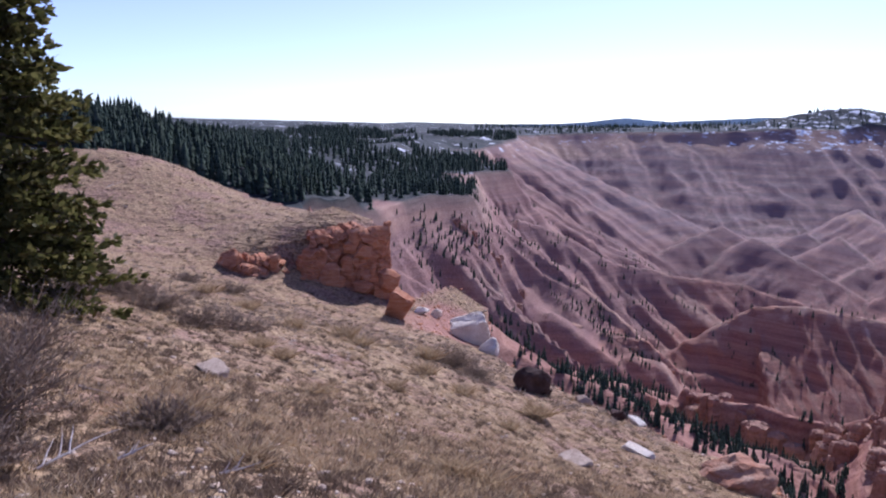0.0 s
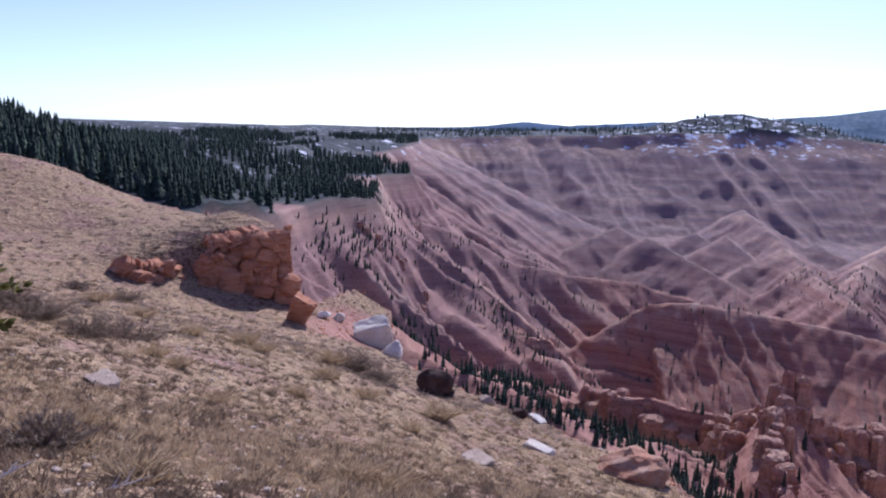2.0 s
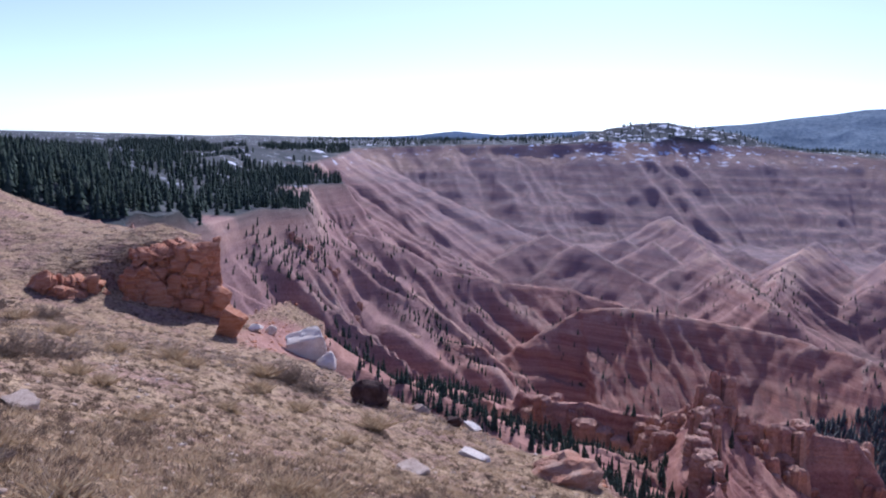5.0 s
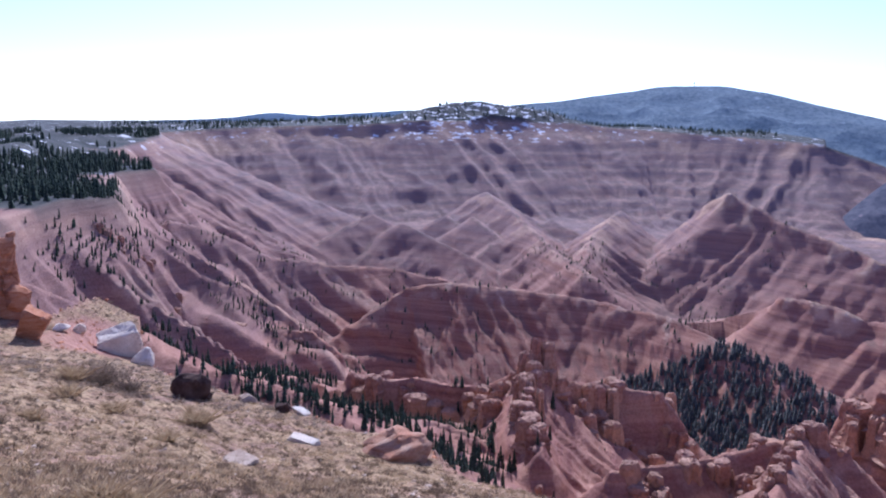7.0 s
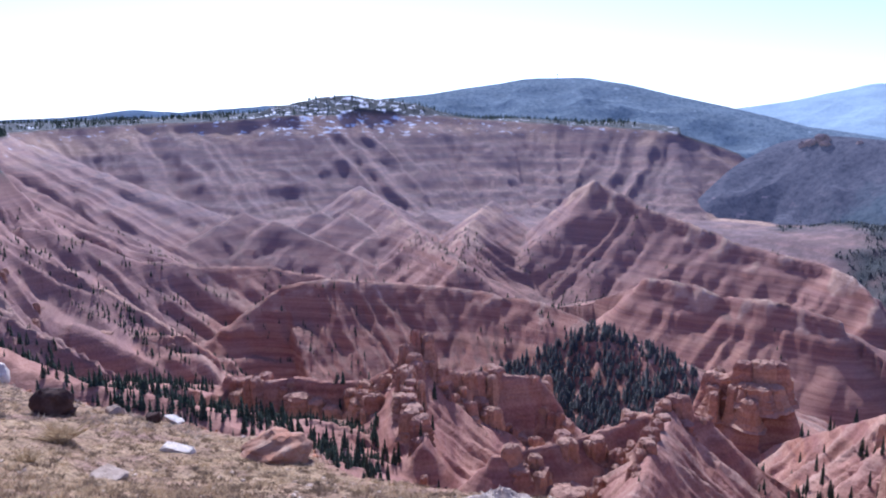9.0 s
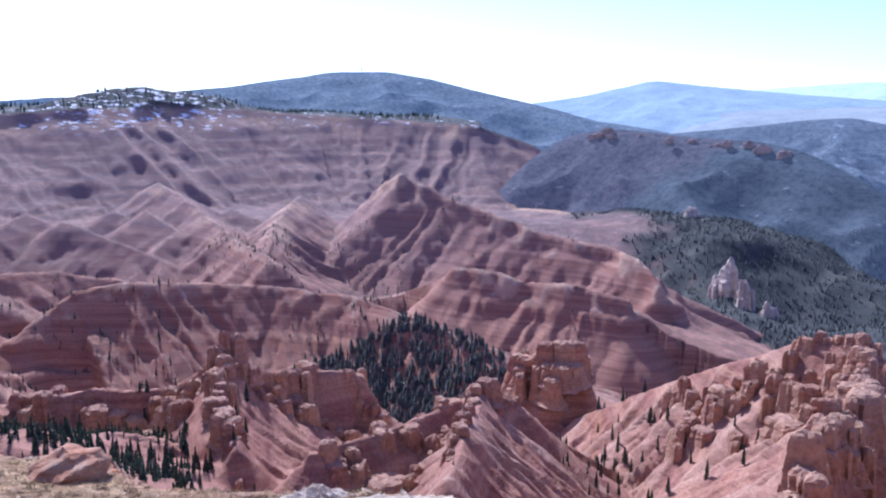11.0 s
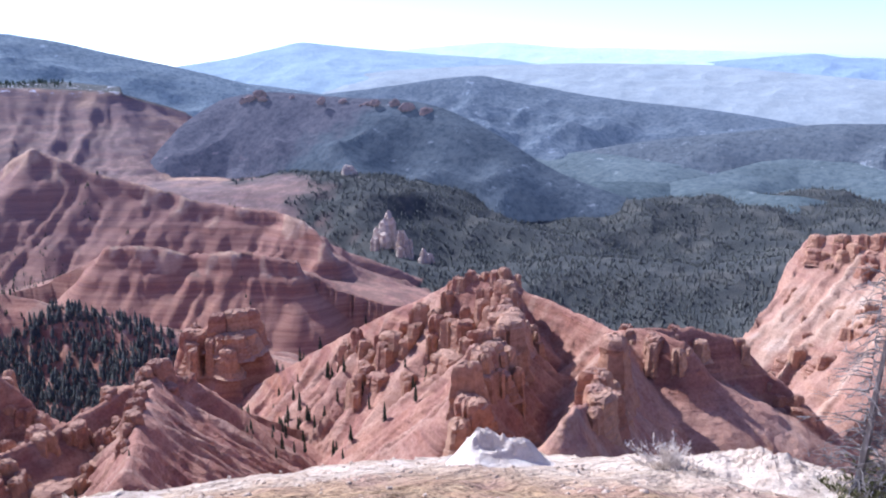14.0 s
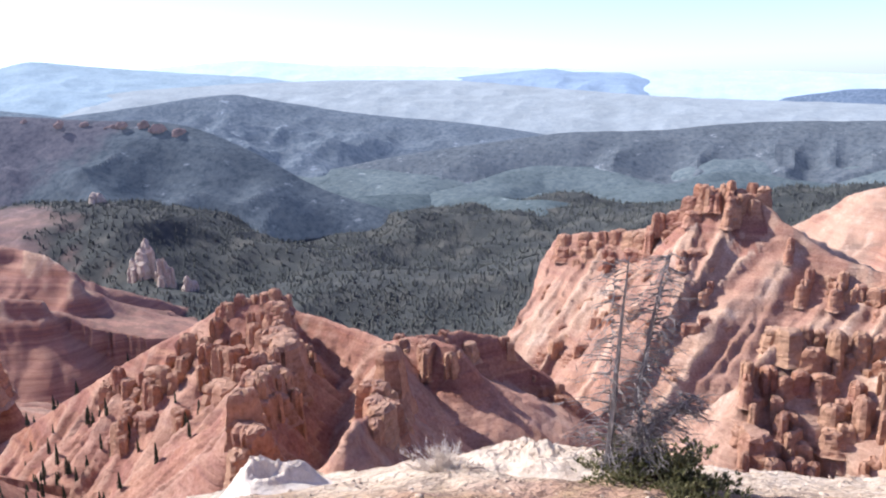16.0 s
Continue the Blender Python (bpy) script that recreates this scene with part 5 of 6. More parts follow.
def dead_tree(x, y, seed):
    """Two bare weathered stems with drooping twigs."""
    rng = random.Random(seed)
    base = new("dead_tree")
    for name, start, way, long, wide in (("stem", (-0.06, 0.30, -0.1), (0.02, -0.02, 1), 2.9, 0.058), ("stem", (0.0, -0.1, -0.1), (0.05, 0.06, 1), 1.15, 0.085), ("stem", (0.02, -0.02, 0.95), (0.05, -0.2, 1), 1.95, 0.045), ("stem", (0.03, -0.05, 0.45), (0.1, -0.75, 0.75), 0.95, 0.045)):
        heap = Heap()
        v, f, tip = sway(rng, start, way, long, wide, 0.0, 8, 0.05)
        heap.add(v, f)
        ob = new(name, heap.mesh(name, DEAD_WOOD))
        ob.parent = base
        twigs = Heap()
        for n in range(120):
            t = 0.06 + 0.92 * n / 120
            at = Vector(start) + Vector(way).normalized() * long * t
            a = rng.uniform(0, 6.28)
            d = Vector((math.cos(a), math.sin(a), rng.uniform(-0.1, 0.5)))
            length = rng.uniform(0.22, 0.72) * (1.1 - 0.7 * t)
            v, f, end = sway(rng, at, d, length, 0.010, 0.12, 6)
            twigs.add(v, f)
            for _ in range(4):
                mid = at.lerp(end, rng.uniform(0.3, 0.95))
                v, f, _ = sway(rng, mid, d + Vector((rng.uniform(-0.9, 0.9), rng.uniform(-0.9, 0.9), rng.uniform(-0.6, 0.3))), rng.uniform(0.08, 0.25), 0.005, 0.15, 3)
                twigs.add(v, f)
        tw = tagged(new("brushwood", twigs.mesh("brushwood", DEAD_WOOD)), kind="stuff")
        tw.parent = ob
    base.matrix_world = pose(x, y, ground_z(x, y))
    return tagged(base, "bare dead tree with drooping grey twigs behind a juniper", "dead tree")


dead_tree(*DEAD, 4)


def juniper(x, y, seed):
    rng = random.Random(seed)
    base = new("juniper_bush")
    wood, leaves = Heap(), Heap()
    for n in range(60):
        a, lean = rng.uniform(0, 6.28), rng.uniform(0.25, 1.0)
        d = Vector((math.cos(a) * lean, math.sin(a) * lean, rng.uniform(0.2, 0.6)))
        v, f, end = sway(rng, (0, 0, -0.05), d, rng.uniform(0.40, 0.70) * (0.5 + 0.9 * lean), 0.014, 0.14, 4)
        wood.add(v, f)
        for k in range(36):
            s = rng.uniform(0.35, 1.05)
            at = Vector((0, 0, 0)).lerp(end, s) + Vector((rng.gauss(0, 0.07), rng.gauss(0, 0.07), rng.gauss(0, 0.05)))
            at.z = max(at.z, 0.02)
            spray(leaves, rng, at, d + Vector((0, 0, 0.7)), 0.085, 0.013, 4)
    for name, heap, m in (("brushwood", wood, BARK), ("foliage", leaves, JUNIPER)):
        ob = new(name, heap.mesh(name, m))
        ob.parent = base
        if name != "trunk":
            tagged(ob, kind="stuff")
    base.matrix_world = pose(x, y, ground_z(x, y))
    return tagged(base, "low spreading green juniper at the brink", "bush")


juniper(*JUNIPER_AT, 5)


def shrub(label, x, y, wide, tall, seed, material=SAGE, name="sagebrush", group="bare shrubs on the slope", stems=110):
    """A bare twiggy shrub."""
    rng = random.Random(seed)
    base = new(name)
    main, fine = Heap(), Heap()
    for n in range(stems):
        a, lean = rng.uniform(0, 6.28), rng.uniform(0.1, 1.2)
        d = Vector((math.cos(a) * lean * wide, math.sin(a) * lean * wide, tall))
        start = (rng.gauss(0, 0.12) * wide, rng.gauss(0, 0.12) * wide, -0.03)
        v, f, end = sway(rng, start, d, rng.uniform(0.55, 1.0) * math.hypot(wide * 0.5 * lean, tall), 0.008, 0.05, 4)
        main.add(v, f)
        for _ in range(7):
            at = Vector(start).lerp(end, rng.uniform(0.35, 1.0))
            v, f, _ = sway(rng, at, d.normalized() + Vector((rng.gauss(0, 0.6), rng.gauss(0, 0.6), rng.uniform(-0.1, 0.5))), rng.uniform(0.08, 0.2) * tall / 0.4, 0.004, 0.0, 2)
            fine.add(v, f)
            spray(fine, rng, at, d.normalized() + Vector((0, 0, 0.4)), 0.05, 0.006, 3)
    for part_name, heap in (("wood", main), ("brushwood", fine)):
        ob = tagged(new(part_name, heap.mesh(part_name, material)), kind="stuff")
        ob.parent = base
    base.matrix_world = pose(x, y, ground_z(x, y))
    return tagged(base, label, "shrub", group)


for n, (x, y, wide, tall) in enumerate(SHRUBS):
    shrub("grey-brown bare sagebrush on dry grass", x, y, wide, tall, 40 + n)
shrub("bleached white dead shrub at the brink", *WHITE_SHRUB, 0.5, 0.36, 70, BLEACHED_WOOD, "dead_shrub", "", 60)


def twig(label, x, y, long, turn, seed, forked=False):
    rng = random.Random(seed)
    heap = Heap()
    v, f, _ = sway(rng, (-long / 2, 0, 0.02), (1, 0, 0.35 if forked else 0.02), 1.2 * long, 0.011, 0.0, 5)
    heap.add(v, f)
    if forked:
        for s in (0.1, 0.3, 0.45):
            v, f, _ = sway(rng, (-long / 2 + s * long, 0, 0.02 + 0.3 * s * long), (0.5, rng.uniform(-1, 1), 0.9), long * 0.5, 0.007, 0.0, 4)
            heap.add(v, f)
    ob = new("stick", heap.mesh("stick", BLEACHED_WOOD))
    ob.matrix_world = pose(x, y, ground_z(x, y) + 0.015, 0, 0, turn)
    return tagged(ob, label, "stick", "bleached sticks on the grass")


for n, (x, y, long, turn, forked) in enumerate(STICKS):
    twig("bleached forked branch lying on dry grass" if forked else "bleached stick lying on dry grass", x, y, 0.65 * long, turn, 80 + n, forked)


def tuft_mesh(name, seed, blades, tall, wide, material):
    rng = random.Random(seed)
    heap = Heap()
    for _ in range(blades):
        a, r = rng.uniform(0, 6.28), wide * 0.4 * rng.random() ** 0.5
        root = Vector((r * math.cos(a), r * math.sin(a), -0.01))
        tip = root + Vector((rng.gauss(0, 0.35) * wide, rng.gauss(0, 0.35) * wide, tall * rng.uniform(0.6, 1.1)))
        side = Vector((math.cos(a + 1.5), math.sin(a + 1.5), 0)) * 0.006
        mid = root.lerp(tip, 0.5) + Vector((0, 0, 0.1 * tall))
        heap.add([tuple(root - side), tuple(root + side), tuple(mid + side), tuple(tip), tuple(mid - side)], [(0, 1, 2, 3, 4)])
    return heap.mesh(name, material)


for n, (x, y, size) in enumerate(BUNCHES):
    ob = new("bunch_grass", tuft_mesh("bunch_grass", 90 + n, 260, 0.22 * size, 0.5 * size, STRAW))
    ob.matrix_world = pose(x, y, ground_z(x, y))
    tagged(ob, "pale straw-coloured clump of bunch grass", "grass", "bunch grass clumps")


def scatter(name, label, seed, count, kinds, sizes, material, keep, az=(-56, 24), dist=(4, 50), category="grass"):
    """Small growth or stones over the turf, too many to count."""
    rng = np.random.default_rng(seed)
    a = np.radians(rng.uniform(*az, count))
    d = dist[0] * (dist[1] / dist[0]) ** rng.random(count)
    x, y = d * np.sin(a), d * np.cos(a)
    z, rk = land(x, y)[:2]
    ok = np.nonzero(inside(x, y, EDGE) & keep(x, y, rk, rng.random(count)))[0]
    vs, fs, at = [], [], 0
    for i in ok:
        v, f = kinds[rng.integers(len(kinds))]
        s, t = rng.uniform(*sizes), rng.uniform(0, 6.3)
        c, sn = math.cos(t), math.sin(t)
        vs.append(np.stack([(v[:, 0] * c - v[:, 1] * sn) * s + x[i], (v[:, 0] * sn + v[:, 1] * c) * s + y[i], v[:, 2] * s + z[i]], -1))
        fs.append(f + at)
        at += len(v)
    vs, fs = np.concatenate(vs), np.concatenate(fs)
    me = bpy.data.meshes.new(name)
    me.vertices.add(len(vs))
    me.vertices.foreach_set("co", vs.astype(np.float32).ravel())
    me.loops.add(fs.size)
    me.loops.foreach_set("vertex_index", fs.astype(np.int32).ravel())
    me.polygons.add(len(fs))
    me.polygons.foreach_set("loop_start", np.arange(len(fs), dtype=np.int32) * 3)
    me.update(calc_edges=True)
    me.materials.append(material)
    return tagged(new(name, me), label, category, kind="stuff")


def blade_kind(rng, blades, tall, wide, thick):
    v, f = [], []
    for _ in range(blades):
        a, r = rng.uniform(0, 6.28), wide * 0.5 * rng.random() ** 0.5
        p = (r * math.cos(a), r * math.sin(a), -0.02)
        b = len(v)
        v += [(p[0] - thick, p[1], p[2]), (p[0] + thick, p[1] + 0.5 * thick, p[2]), (p[0] + rng.gauss(0, 0.4) * wide, p[1] + rng.gauss(0, 0.4) * wide, tall * rng.uniform(0.5, 1.1))]
        f.append((b, b + 1, b + 2))
    return np.array(v), np.array(f)


def stone_kind(seed):
    rng = np.random.default_rng(seed)
    bm = bmesh.new()
    bmesh.ops.create_icosphere(bm, subdivisions=1, radius=0.5)
    v = np.array([q.co[:] for q in bm.verts]) * rng.uniform(0.6, 1.2, 3) * (1, 1, 0.5) + rng.normal(0, 0.06, (len(bm.verts), 3))
    f = np.array([[q.index for q in face.verts] for face in bm.faces])
    bm.free()
    return v, f


gr = random.Random(12)
patchy = lambda x, y, rk, r: (rk < 0.5) & (fbm(x / 2.2, y / 2.2, 3, 131) + 0.5 * (r - 0.5) > -0.12)
scatter("dry_grass", "short dry straw-coloured grass over the slope", 21, 26000, [blade_kind(gr, 12, 0.055, 0.14, 0.008) for _ in range(8)], (0.6, 1.3), STRAW, patchy)
scatter("withered_herbs", "low dark withered herbs between the grass", 22, 20000, [blade_kind(gr, 14, 0.05, 0.10, 0.011) for _ in range(6)], (0.5, 1.3), BROWN_HERB, lambda x, y, rk, r: (rk < 0.6) & (fbm(x / 3, y / 3, 3, 137) + 0.9 * (r - 0.5) > -0.05))
scatter("herb_clumps", "small dark clumps of withered herbs on the slope", 26, 1900, [blade_kind(gr, 46, 0.075, 0.22, 0.012) for _ in range(6)], (0.4, 0.9), BROWN_HERB, lambda x, y, rk, r: rk < 0.4, dist=(5, 48))
scatter("grass_clumps", "small straw clumps on the slope", 27, 900, [blade_kind(gr, 46, 0.085, 0.22, 0.010) for _ in range(6)], (0.4, 0.9), STRAW, lambda x, y, rk, r: rk < 0.4, dist=(5, 48))
scatter("herb_clumps", "dark and grey herbs over the upper slope", 28, 2600, [blade_kind(gr, 22, 0.08, 0.26, 0.02) for _ in range(6)], (0.4, 1.0), SAGE, lambda x, y, rk, r: rk < 0.4, az=(-56, -8), dist=(17, 50))
scatter("pebbles", "scattered grey and buff stones on bare soil", 23, 5200, [stone_kind(s) for s in range(6)], (0.03, 0.12), BUFF_STONE, lambda x, y, rk, r: fbm(x / 3.5, y / 3.5, 3, 139) + 0.4 * (r - 0.5) > 0.02, az=(-56, 92), category="stones")
scatter("rubble", "loose cream and white stones on pale ground at the brink", 29, 2600, [stone_kind(s + 40) for s in range(6)], (0.02, 0.09), BUFF_STONE, lambda x, y, rk, r: (rk > 0.3) & (x > 1.5), az=(8, 92), dist=(5, 14), category="stones")
scatter("scree", "loose red stones on the scree", 24, 2600, [stone_kind(s + 20) for s in range(6)], (0.05, 0.22), RED_STONE, lambda x, y, rk, r: (rk > 0.4) & (x < 3), az=(-30, 0), dist=(14, 40), category="stones")


# ---- firs that can be told apart ----
def small_fir(seed, slim):
    base = new("fir_tree")
    v, f = conifer_shape(random.Random(seed), 9, 8, slim)
    crown = new("crown", sheet("crown", v.tolist(), f.tolist(), CONIFER))
    bm = bmesh.new()
    bmesh.ops.create_cone(bm, segments=6, radius1=0.022, radius2=0.006, depth=0.9, matrix=Matrix.Translation((0, 0, 0.4)))
    trunk = part("trunk", bm, BARK)
    for ob in (crown, trunk):
        ob.parent = base
    return tagged(base, "slender dark fir on a pale canyon slope", "tree", "firs on the canyon slopes")


FIRS = [small_fir(200 + k, slim) for k, slim in enumerate((0.15, 0.19, 0.17, 0.13))]


def stand(seed, az, dist, count, tall, keep):
    rng = np.random.default_rng(seed)
    x, y = sector(rng, az, dist, count * 6)
    z = land(x, y)[0]
    slope = np.hypot(land(x + 1, y)[0] - z, land(x, y + 1)[0] - z)
    ok = np.nonzero(keep(x, y, z, slope))[0][:count]
    for i in ok:
        h = rng.uniform(*tall)
        ob = copy_thing(FIRS[rng.integers(4)], pose(x[i], y[i], z[i] - 0.3, 0, 0, rng.uniform(0, 360)))
        ob.scale = (h, h, h)


stand(31, (-24, 1), (150, 300), 210, (2.0, 6.4), lambda x, y, z, slope: slope < 1.1)
stand(32, (33, 46), (250, 420), 80, (4.5, 8.5), lambda x, y, z, slope: slope < 0.95)
stand(33, (-4, 12), (200, 300), 40, (4, 8), lambda x, y, z, slope: slope < 0.9)
for k, ob in enumerate(FIRS):
    x, y = -46.0 + 13 * k, 224.0 + 3 * k
    ob.matrix_world = pose(x, y, ground_z(x, y) - 0.3, 0, 0, 50 * k) @ Matrix.Diagonal((7, 7, 7, 1))


# ---- hoodoos ----
def hoodoo_mesh(seed, squat):
    """A rock pillar one metre high, in hard and soft beds, with a broken top."""
    rng = np.random.default_rng(seed)
    rings, around = 26, 18
    a = np.linspace(0, 2 * np.pi, around, endpoint=False)
    shape = 1 + 0.16 * np.cos(2 * a + rng.uniform(0, 6)) + 0.12 * np.cos(3 * a + rng.uniform(0, 6)) + 0.08 * np.cos(5 * a + rng.uniform(0, 6))
    verts, faces = [], []
    lean = rng.normal(0, 0.05, 2)
    for k in range(rings):
        t = k / (rings - 1)
        bed = 0.85 + 0.3 * float(value_noise(np.array([t * 8.0 + seed]), np.array([0.5]), seed)[0]) + 0.12 * float(value_noise(np.array([t * 21.0]), np.array([3.5]), seed)[0])
        r = squat * (1.15 - 0.55 * t ** 1.3) * bed * (1 - 0.85 * max(0, t - 0.93) / 0.07)
        wob = 1 + 0.12 * (value_noise(a * 2.2 + seed, np.full(around, t * 9.0), seed + 1) - 0.5)
        for q, s, w in zip(a, shape, wob):
            verts.append((r * s * w * math.cos(q) + lean[0] * t, r * s * w * math.sin(q) + lean[1] * t, t * (1 + 0.03 * math.cos(3 * q))))
        if k:
            b = (k - 1) * around
            faces += [(b + n, b + (n + 1) % around, b + around + (n + 1) % around, b + around + n) for n in range(around)]
    faces.append(tuple(range((rings - 1) * around, rings * around)))
    return sheet("hoodoo", verts, faces, HOODOO_STONE)


def fin_columns(seed, columns, pitch, thin=1.0):
    """The columns of a rock fin one metre high: they stand in a row, share hard and soft beds, and each is broken off at its own height."""
    rng = np.random.default_rng(seed)
    around = 14
    q = np.linspace(0, 2 * np.pi, around, endpoint=False)
    made = []
    for i in range(columns):
        verts, faces = [], []
        u = (i - (columns - 1) / 2) * pitch
        cx, cy = u + rng.normal(0, 0.15) * pitch, rng.normal(0, 0.25) * pitch
        turn, r = rng.uniform(-0.6, 0.6), pitch * rng.uniform(0.5, 0.85)
        high = rng.uniform(0.6, 1.0) * (1 - 0.3 * abs(u) / (0.5 * columns * pitch))
        square = 1 / (np.abs(np.cos(q + turn)) ** 4 + np.abs(np.sin(q + turn)) ** 4) ** 0.25
        section = square * (1 + rng.normal(0, 0.11, around))
        lean = rng.normal(0, 0.05, 2)
        rise = np.concatenate([np.linspace(0, high * 0.86, 13), high * np.array([0.92, 0.96, 0.985, 1.0])])
        round_off = np.concatenate([np.ones(13), [0.93, 0.8, 0.6, 0.3]])
        for k, (z, b) in enumerate(zip(rise, round_off)):
            bed = 1 + 0.13 * float(value_noise(np.array([z * 9.0 + seed]), np.array([0.5]), seed)[0] - 0.5) + rng.normal(0, 0.02)
            rough = 1 + 0.22 * (value_noise(2.2 * np.cos(q) + 7 * i + 30, 2.2 * np.sin(q) + z * 5, seed) - 0.5) + rng.normal(0, 0.03, around)
            w = r * b * bed * (1.55 - 0.7 * min(1, z / (0.8 * high)) ** 0.55) * section * rough
            start = len(verts)
            verts += [(cx + lean[0] * z + w[n] * math.cos(q[n]), cy + lean[1] * z + thin * w[n] * math.sin(q[n]), z + (rng.normal(0, 0.012) if k else 0)) for n in range(around)]
            if k:
                faces += [(start - around + n, start - around + (n + 1) % around, start + (n + 1) % around, start + n) for n in range(around)]
        faces.append(tuple(range(len(verts) - around, len(verts))))
        made.append(sheet("column", verts, faces, HOODOO_STONE))
    return made


FINS = [fin_columns(300 + k, c, p, t) for k, (c, p, t) in enumerate(((1, 0.30, 1.0), (2, 0.26, 0.9), (3, 0.28, 0.9), (4, 0.26, 0.8), (5, 0.24, 0.8), (3, 0.34, 1.1), (2, 0.36, 1.0), (6, 0.2, 1.0)))]


def fin(x, y, tall, kind, turn, fat=1.0, sink=0.45, label="weathered orange rock fin with broken columns"):
    ob = new("hoodoo")
    for me in FINS[kind]:
        new("column", me).parent = ob
    ob.matrix_world = pose(x, y, ground_z(x, y) - sink * tall, 0, 0, turn) @ Matrix.Diagonal((tall * fat, tall * fat, tall, 1))
    return tagged(ob, label, "rock pillar", "hoodoos along the fins")


hr = random.Random(77)


def fins_along(spine, count, tall, ahead, sink, start=0.0, end=1.0, kinds=(1, 2, 3, 4, 5, 6, 7), fat=(0.8, 1.15), label="weathered orange rock fin with broken columns"):
    """Fins at even steps along a crest, or in a row on the slope before it."""
    gone = [0.0]
    for a, b in zip(spine, spine[1:]):
        gone.append(gone[-1] + math.hypot(b[0] - a[0], b[1] - a[1]))
    for n in range(count):
        w = gone[-1] * (start + (end - start) * (n + hr.uniform(0.15, 0.85)) / count)
        k = max(i for i in range(len(spine) - 1) if gone[i] <= w)
        a, b = spine[k], spine[k + 1]
        t = (w - gone[k]) / (gone[k + 1] - gone[k])
        x, y = a[0] + t * (b[0] - a[0]), a[1] + t * (b[1] - a[1])
        far_off, near_by = math.hypot(x, y), hr.uniform(*ahead)
        x, y = x - x / far_off * near_by, y - y / far_off * near_by
        fin(x, y, hr.uniform(*tall), hr.choice(kinds), (math.degrees(math.atan2(b[1] - a[1], b[0] - a[0])) if hr.random() < 0.4 else math.degrees(math.atan2(y, x))) + hr.uniform(-28, 28), hr.uniform(*fat), hr.uniform(*sink), label)


RED_FIN = "jointed red rock fin standing on a canyon crest"
fins_along(FIN_NORTH, 18, (13, 22), (-2, 7), (0.6, 0.75), label=RED_FIN)
fins_along(FIN_NORTH, 18, (10, 20), (8, 30), (0.4, 0.6), 0.3, 1.0, label=RED_FIN)
fins_along(FIN_TAIL, 12, (9, 17), (-8, 10), (0.5, 0.65), label=RED_FIN)
fins_along(BROWN_BACK, 14, (9, 17), (-6, 5), (0.5, 0.7))
fins_along(BROWN_BACK, 12, (8, 15), (8, 30), (0.4, 0.55), 0.0, 0.7)
fins_along(BROWN_BACK, 8, (8, 13), (30, 62), (0.4, 0.55), 0.0, 0.45)
fins_along(BROWN_SPUR, 8, (7, 12), (-24, -10), (0.4, 0.55), 0.2, 1.0)
fins_along(BLOCK_FAR, 6, (20, 30), (-2, 6), (0.66, 0.8), kinds=(3, 4, 5), fat=(1.0, 1.3), label=RED_FIN)
fins_along(MOUNT, 6, (8, 12), (-3, 4), (0.5, 0.65), 0.55, 0.66)
fins_along(MOUNT, 4, (9, 14), (-2, 4), (0.5, 0.65), 0.9, 1.0)
fins_along(MOUNT, 16, (12, 22), (8, 30), (0.42, 0.55), 0.28, 0.62, fat=(0.7, 0.95))
fins_along(MOUNT, 16, (12, 22), (30, 62), (0.38, 0.5), 0.28, 0.7, fat=(0.7, 0.95))
fins_along(MOUNT_ARM, 16, (10, 20), (-6, 8), (0.42, 0.58), 0.1, 1.0, fat=(0.7, 0.95))
fins_along(MOUNT_ARM, 18, (12, 22), (8, 32), (0.36, 0.48), 0.1, 1.0, fat=(0.7, 0.95))
fins_along(MOUNT_EAST, 9, (6, 11), (-3, 4), (0.6, 0.75))
fins_along(WHITE_CAPS, 12, (6, 12), (-5, 6), (0.45, 0.6), 0.1, 0.8, label="pale yellow weathered rock fin")
fins_along(WHITE_CAPS, 14, (7, 14), (6, 30), (0.4, 0.55), 0.0, 0.75, label="pale yellow weathered rock fin")
fins_along(CREST_WALL, 10, (16, 24), (0, 8), (0.72, 0.88), label=RED_FIN)
fins_along(KNOLL, 8, (15, 22), (-2, 6), (0.45, 0.6), kinds=(2, 3, 4, 7), fat=(0.8, 1.0), label="columned red rock crown of a pale cliff")
fins_along(CLIFF_EAST, 12, (13, 20), (-2, 8), (0.62, 0.78), 0.1, 0.46, (3, 4, 5, 7), (1.0, 1.4), "bedded pink rock wall along a cliff top")
fins_along(CLIFF_EAST, 12, (10, 17), (22, 60), (0.6, 0.78), 0.05, 0.5, (3, 4, 5, 7), (1.0, 1.6), "bedded pink rock wall on a pale slope")
fins_along(CLIFF_EAST, 10, (10, 16), (60, 110), (0.6, 0.78), 0.05, 0.5, (3, 4, 5, 7), (1.0, 1.6), "bedded pink rock wall on a pale slope")
fins_along(CLIFF_EAST, 10, (13, 19), (0, 12), (0.5, 0.7), 0.66, 1.0, (3, 4, 5, 7), (0.9, 1.2), "bedded pink rock wall along a cliff top")
for step_out, count, tall in ((0, 9, (7, 11)), (6, 10, (8, 12)), (13, 10, (9, 13)), (21, 10, (9, 14)), (30, 10, (9, 14)), (40, 9, (9, 14))):
    fins_along(CLIFF_NEAR, count, tall, (step_out - 3, step_out + 5), (0.35, 0.52), 0.0, 1.0, (1, 2, 3, 4, 5, 6, 7), (0.7, 1.0), "layered orange rock columns of a near cliff")
fin(*PINNACLE, 28, 2, 30, 0.62, 0.3, "tall orange pinnacle crowning a canyon fin")
fin(*CAPPED, 17, 0, 10, 1.1, 0.2, "pale-capped layered pillar beside a red slope")

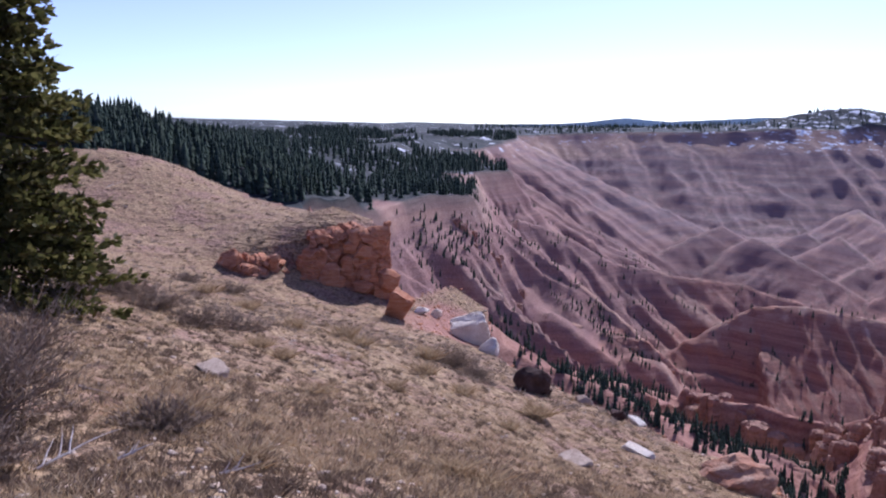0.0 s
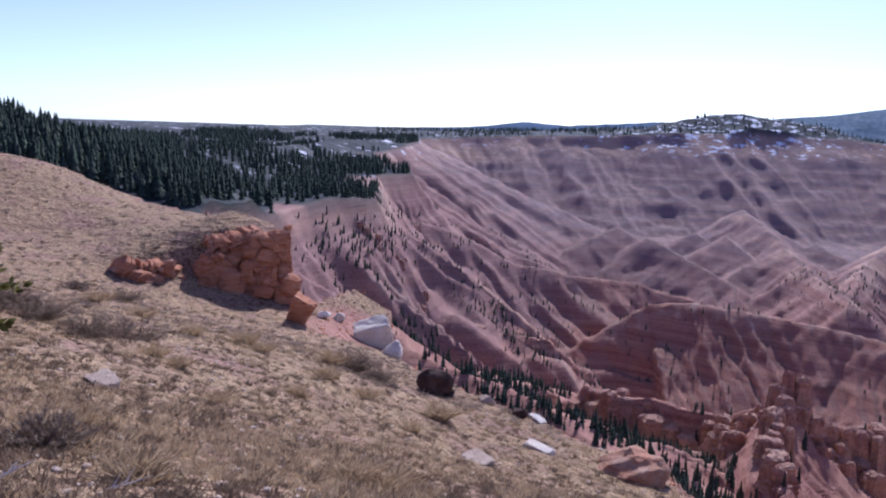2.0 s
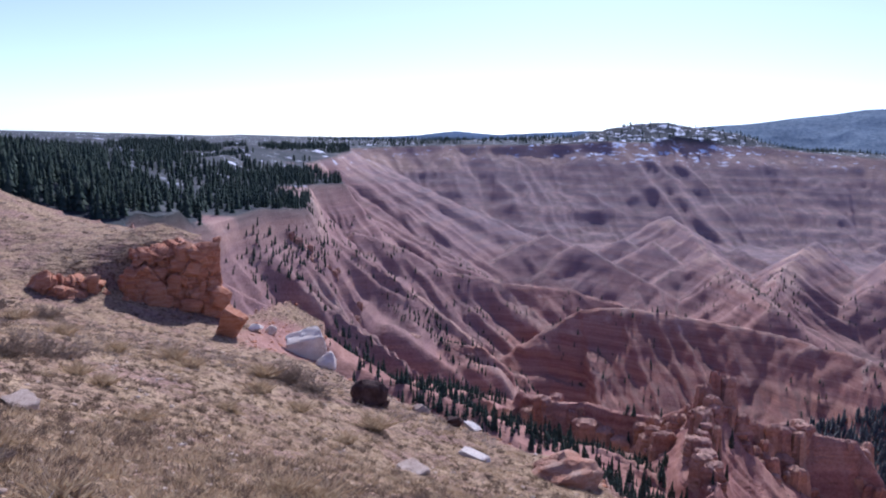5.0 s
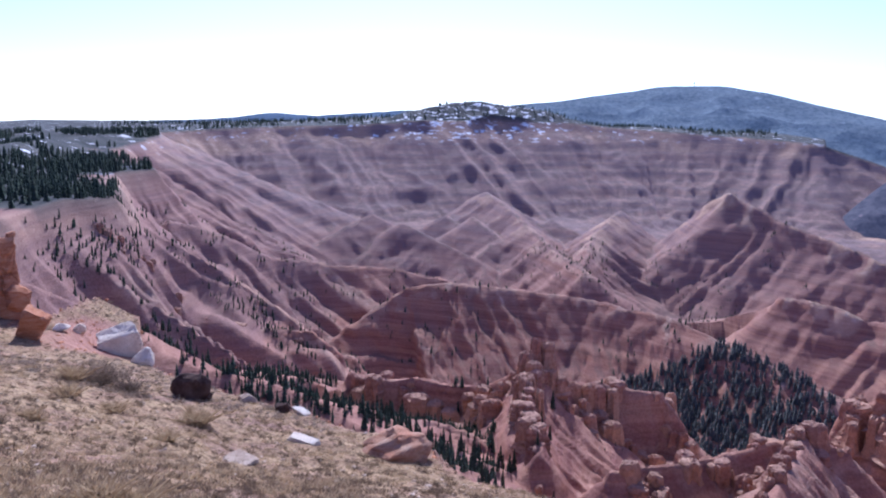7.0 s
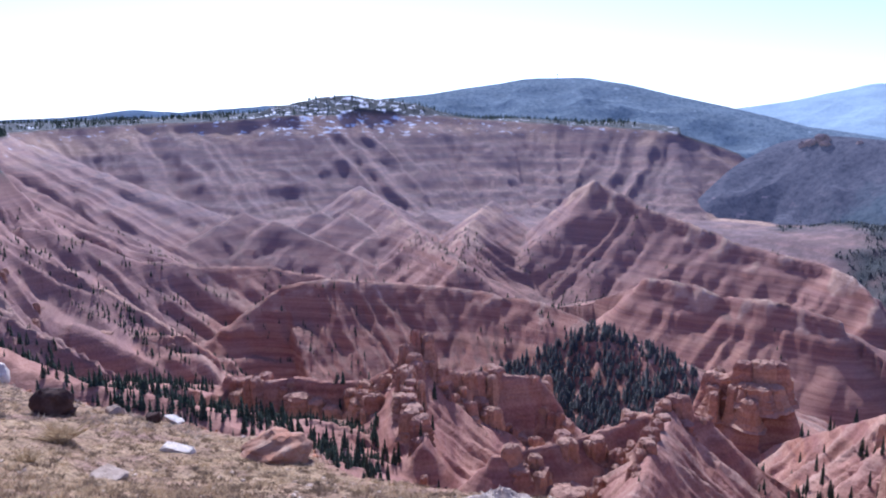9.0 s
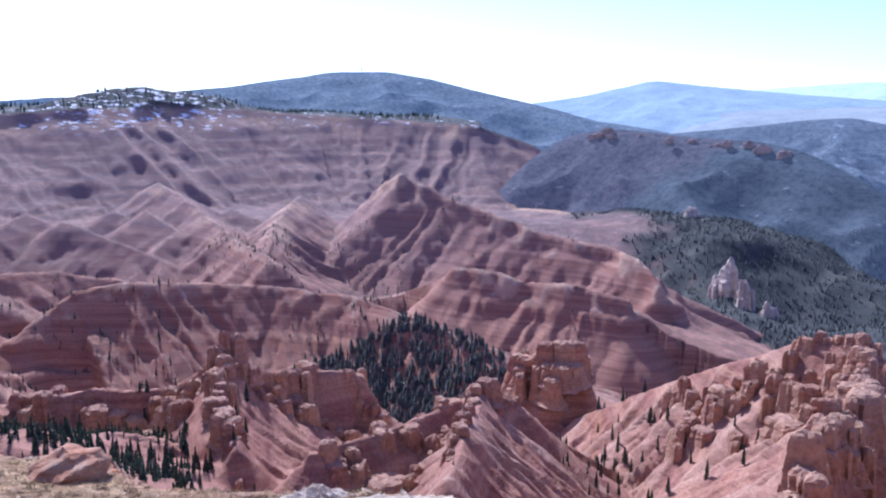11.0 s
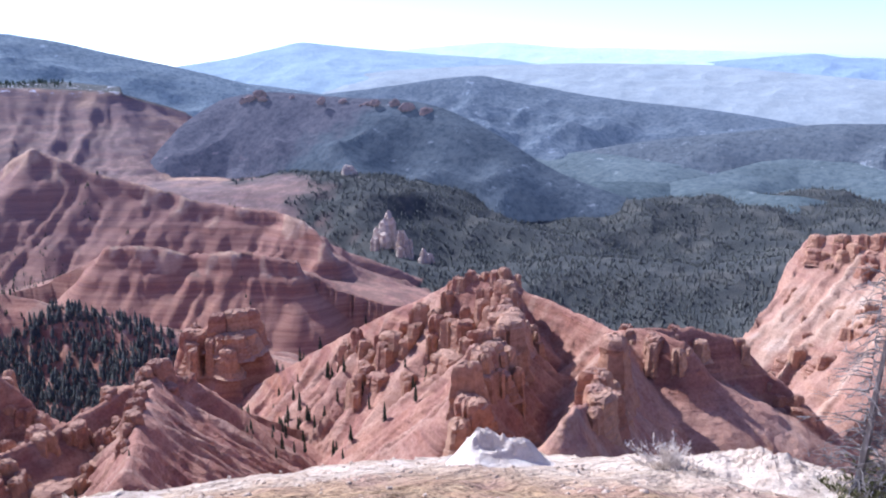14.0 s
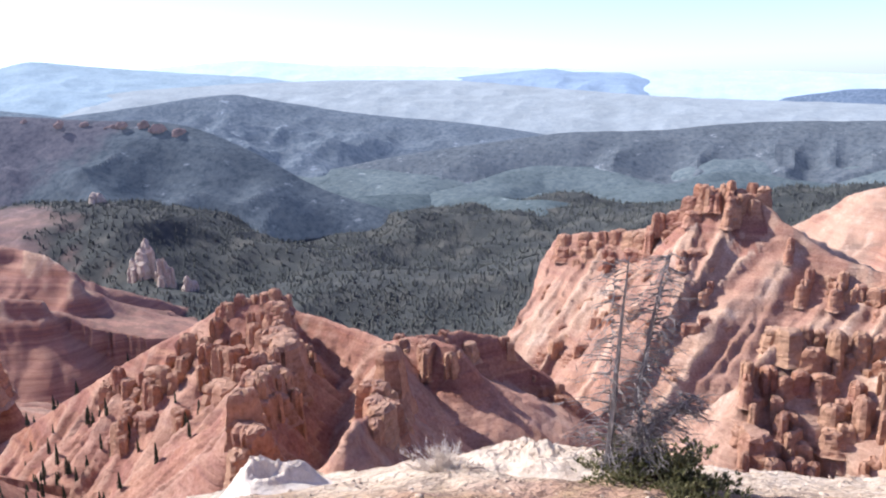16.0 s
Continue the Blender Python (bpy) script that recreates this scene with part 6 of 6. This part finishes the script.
# ---- summit mast ----
mast = new("radio_mast")
bm = bmesh.new()
bmesh.ops.create_cone(bm, segments=8, radius1=1.6, radius2=0.6, depth=12, matrix=Matrix.Translation((0, 0, 6)))
part("pole", bm, METAL, mast)
bm = bmesh.new()
bmesh.ops.create_uvsphere(bm, u_segments=12, v_segments=8, radius=4.2, matrix=Matrix.Translation((0, 0, 13)) @ Matrix.Diagonal((1, 1, 0.8, 1)))
part("dome", bm, METAL, mast)
mast.matrix_world = pose(*MAST)
tagged(mast, "small grey radio mast on the mountain summit", "mast")


# ---- pale crags in the valley ----
SPIRES = [hoodoo_mesh(500 + k, q) for k, q in enumerate((0.3, 0.45, 0.6))]
for me in SPIRES:
    me.materials[0] = VALLEY_STONE
for n, (x, y, wide, tall) in enumerate(CRAGS):
    base = new("pale_crag")
    for k in range(7):
        a, far_out = 2.4 * k, wide * 0.5 * (k / 7) ** 0.5
        h = tall * hr.uniform(0.5, 1.0) * (1.15 - 0.09 * k)
        ob = new("spire", SPIRES[hr.randrange(3)])
        ob.matrix_world = pose(far_out * math.cos(a), far_out * math.sin(a), -0.35 * tall, 0, 0, 70 * k) @ Matrix.Diagonal((0.75 * wide, 0.6 * wide, 0.7 * h + 0.35 * tall, 1))
        ob.parent = base
    base.matrix_world = pose(x, y, ground_z(x, y))
    tagged(base, "pale weathered crag rising out of valley forest", "rock", "pale crags in the valley")

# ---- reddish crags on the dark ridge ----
# reddish stone with haze put into its colour and a glow
HAZY_ROSE = distance("hazy_rose_crag", (0.15, 0.118, 0.122), 0.6)
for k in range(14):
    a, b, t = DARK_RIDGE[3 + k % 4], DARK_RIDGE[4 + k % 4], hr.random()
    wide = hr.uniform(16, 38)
    ob = new("crag", boulder_mesh("crag", (wide, wide, wide * hr.uniform(0.5, 0.9)), 600 + k, HAZY_ROSE, facets=10, rough=0.15))
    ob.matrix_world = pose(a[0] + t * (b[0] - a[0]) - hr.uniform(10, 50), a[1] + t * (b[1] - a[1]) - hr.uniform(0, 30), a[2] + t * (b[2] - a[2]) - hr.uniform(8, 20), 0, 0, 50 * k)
    tagged(ob, "reddish crag on a dark forested ridge", "rock", "crags along the dark ridge")
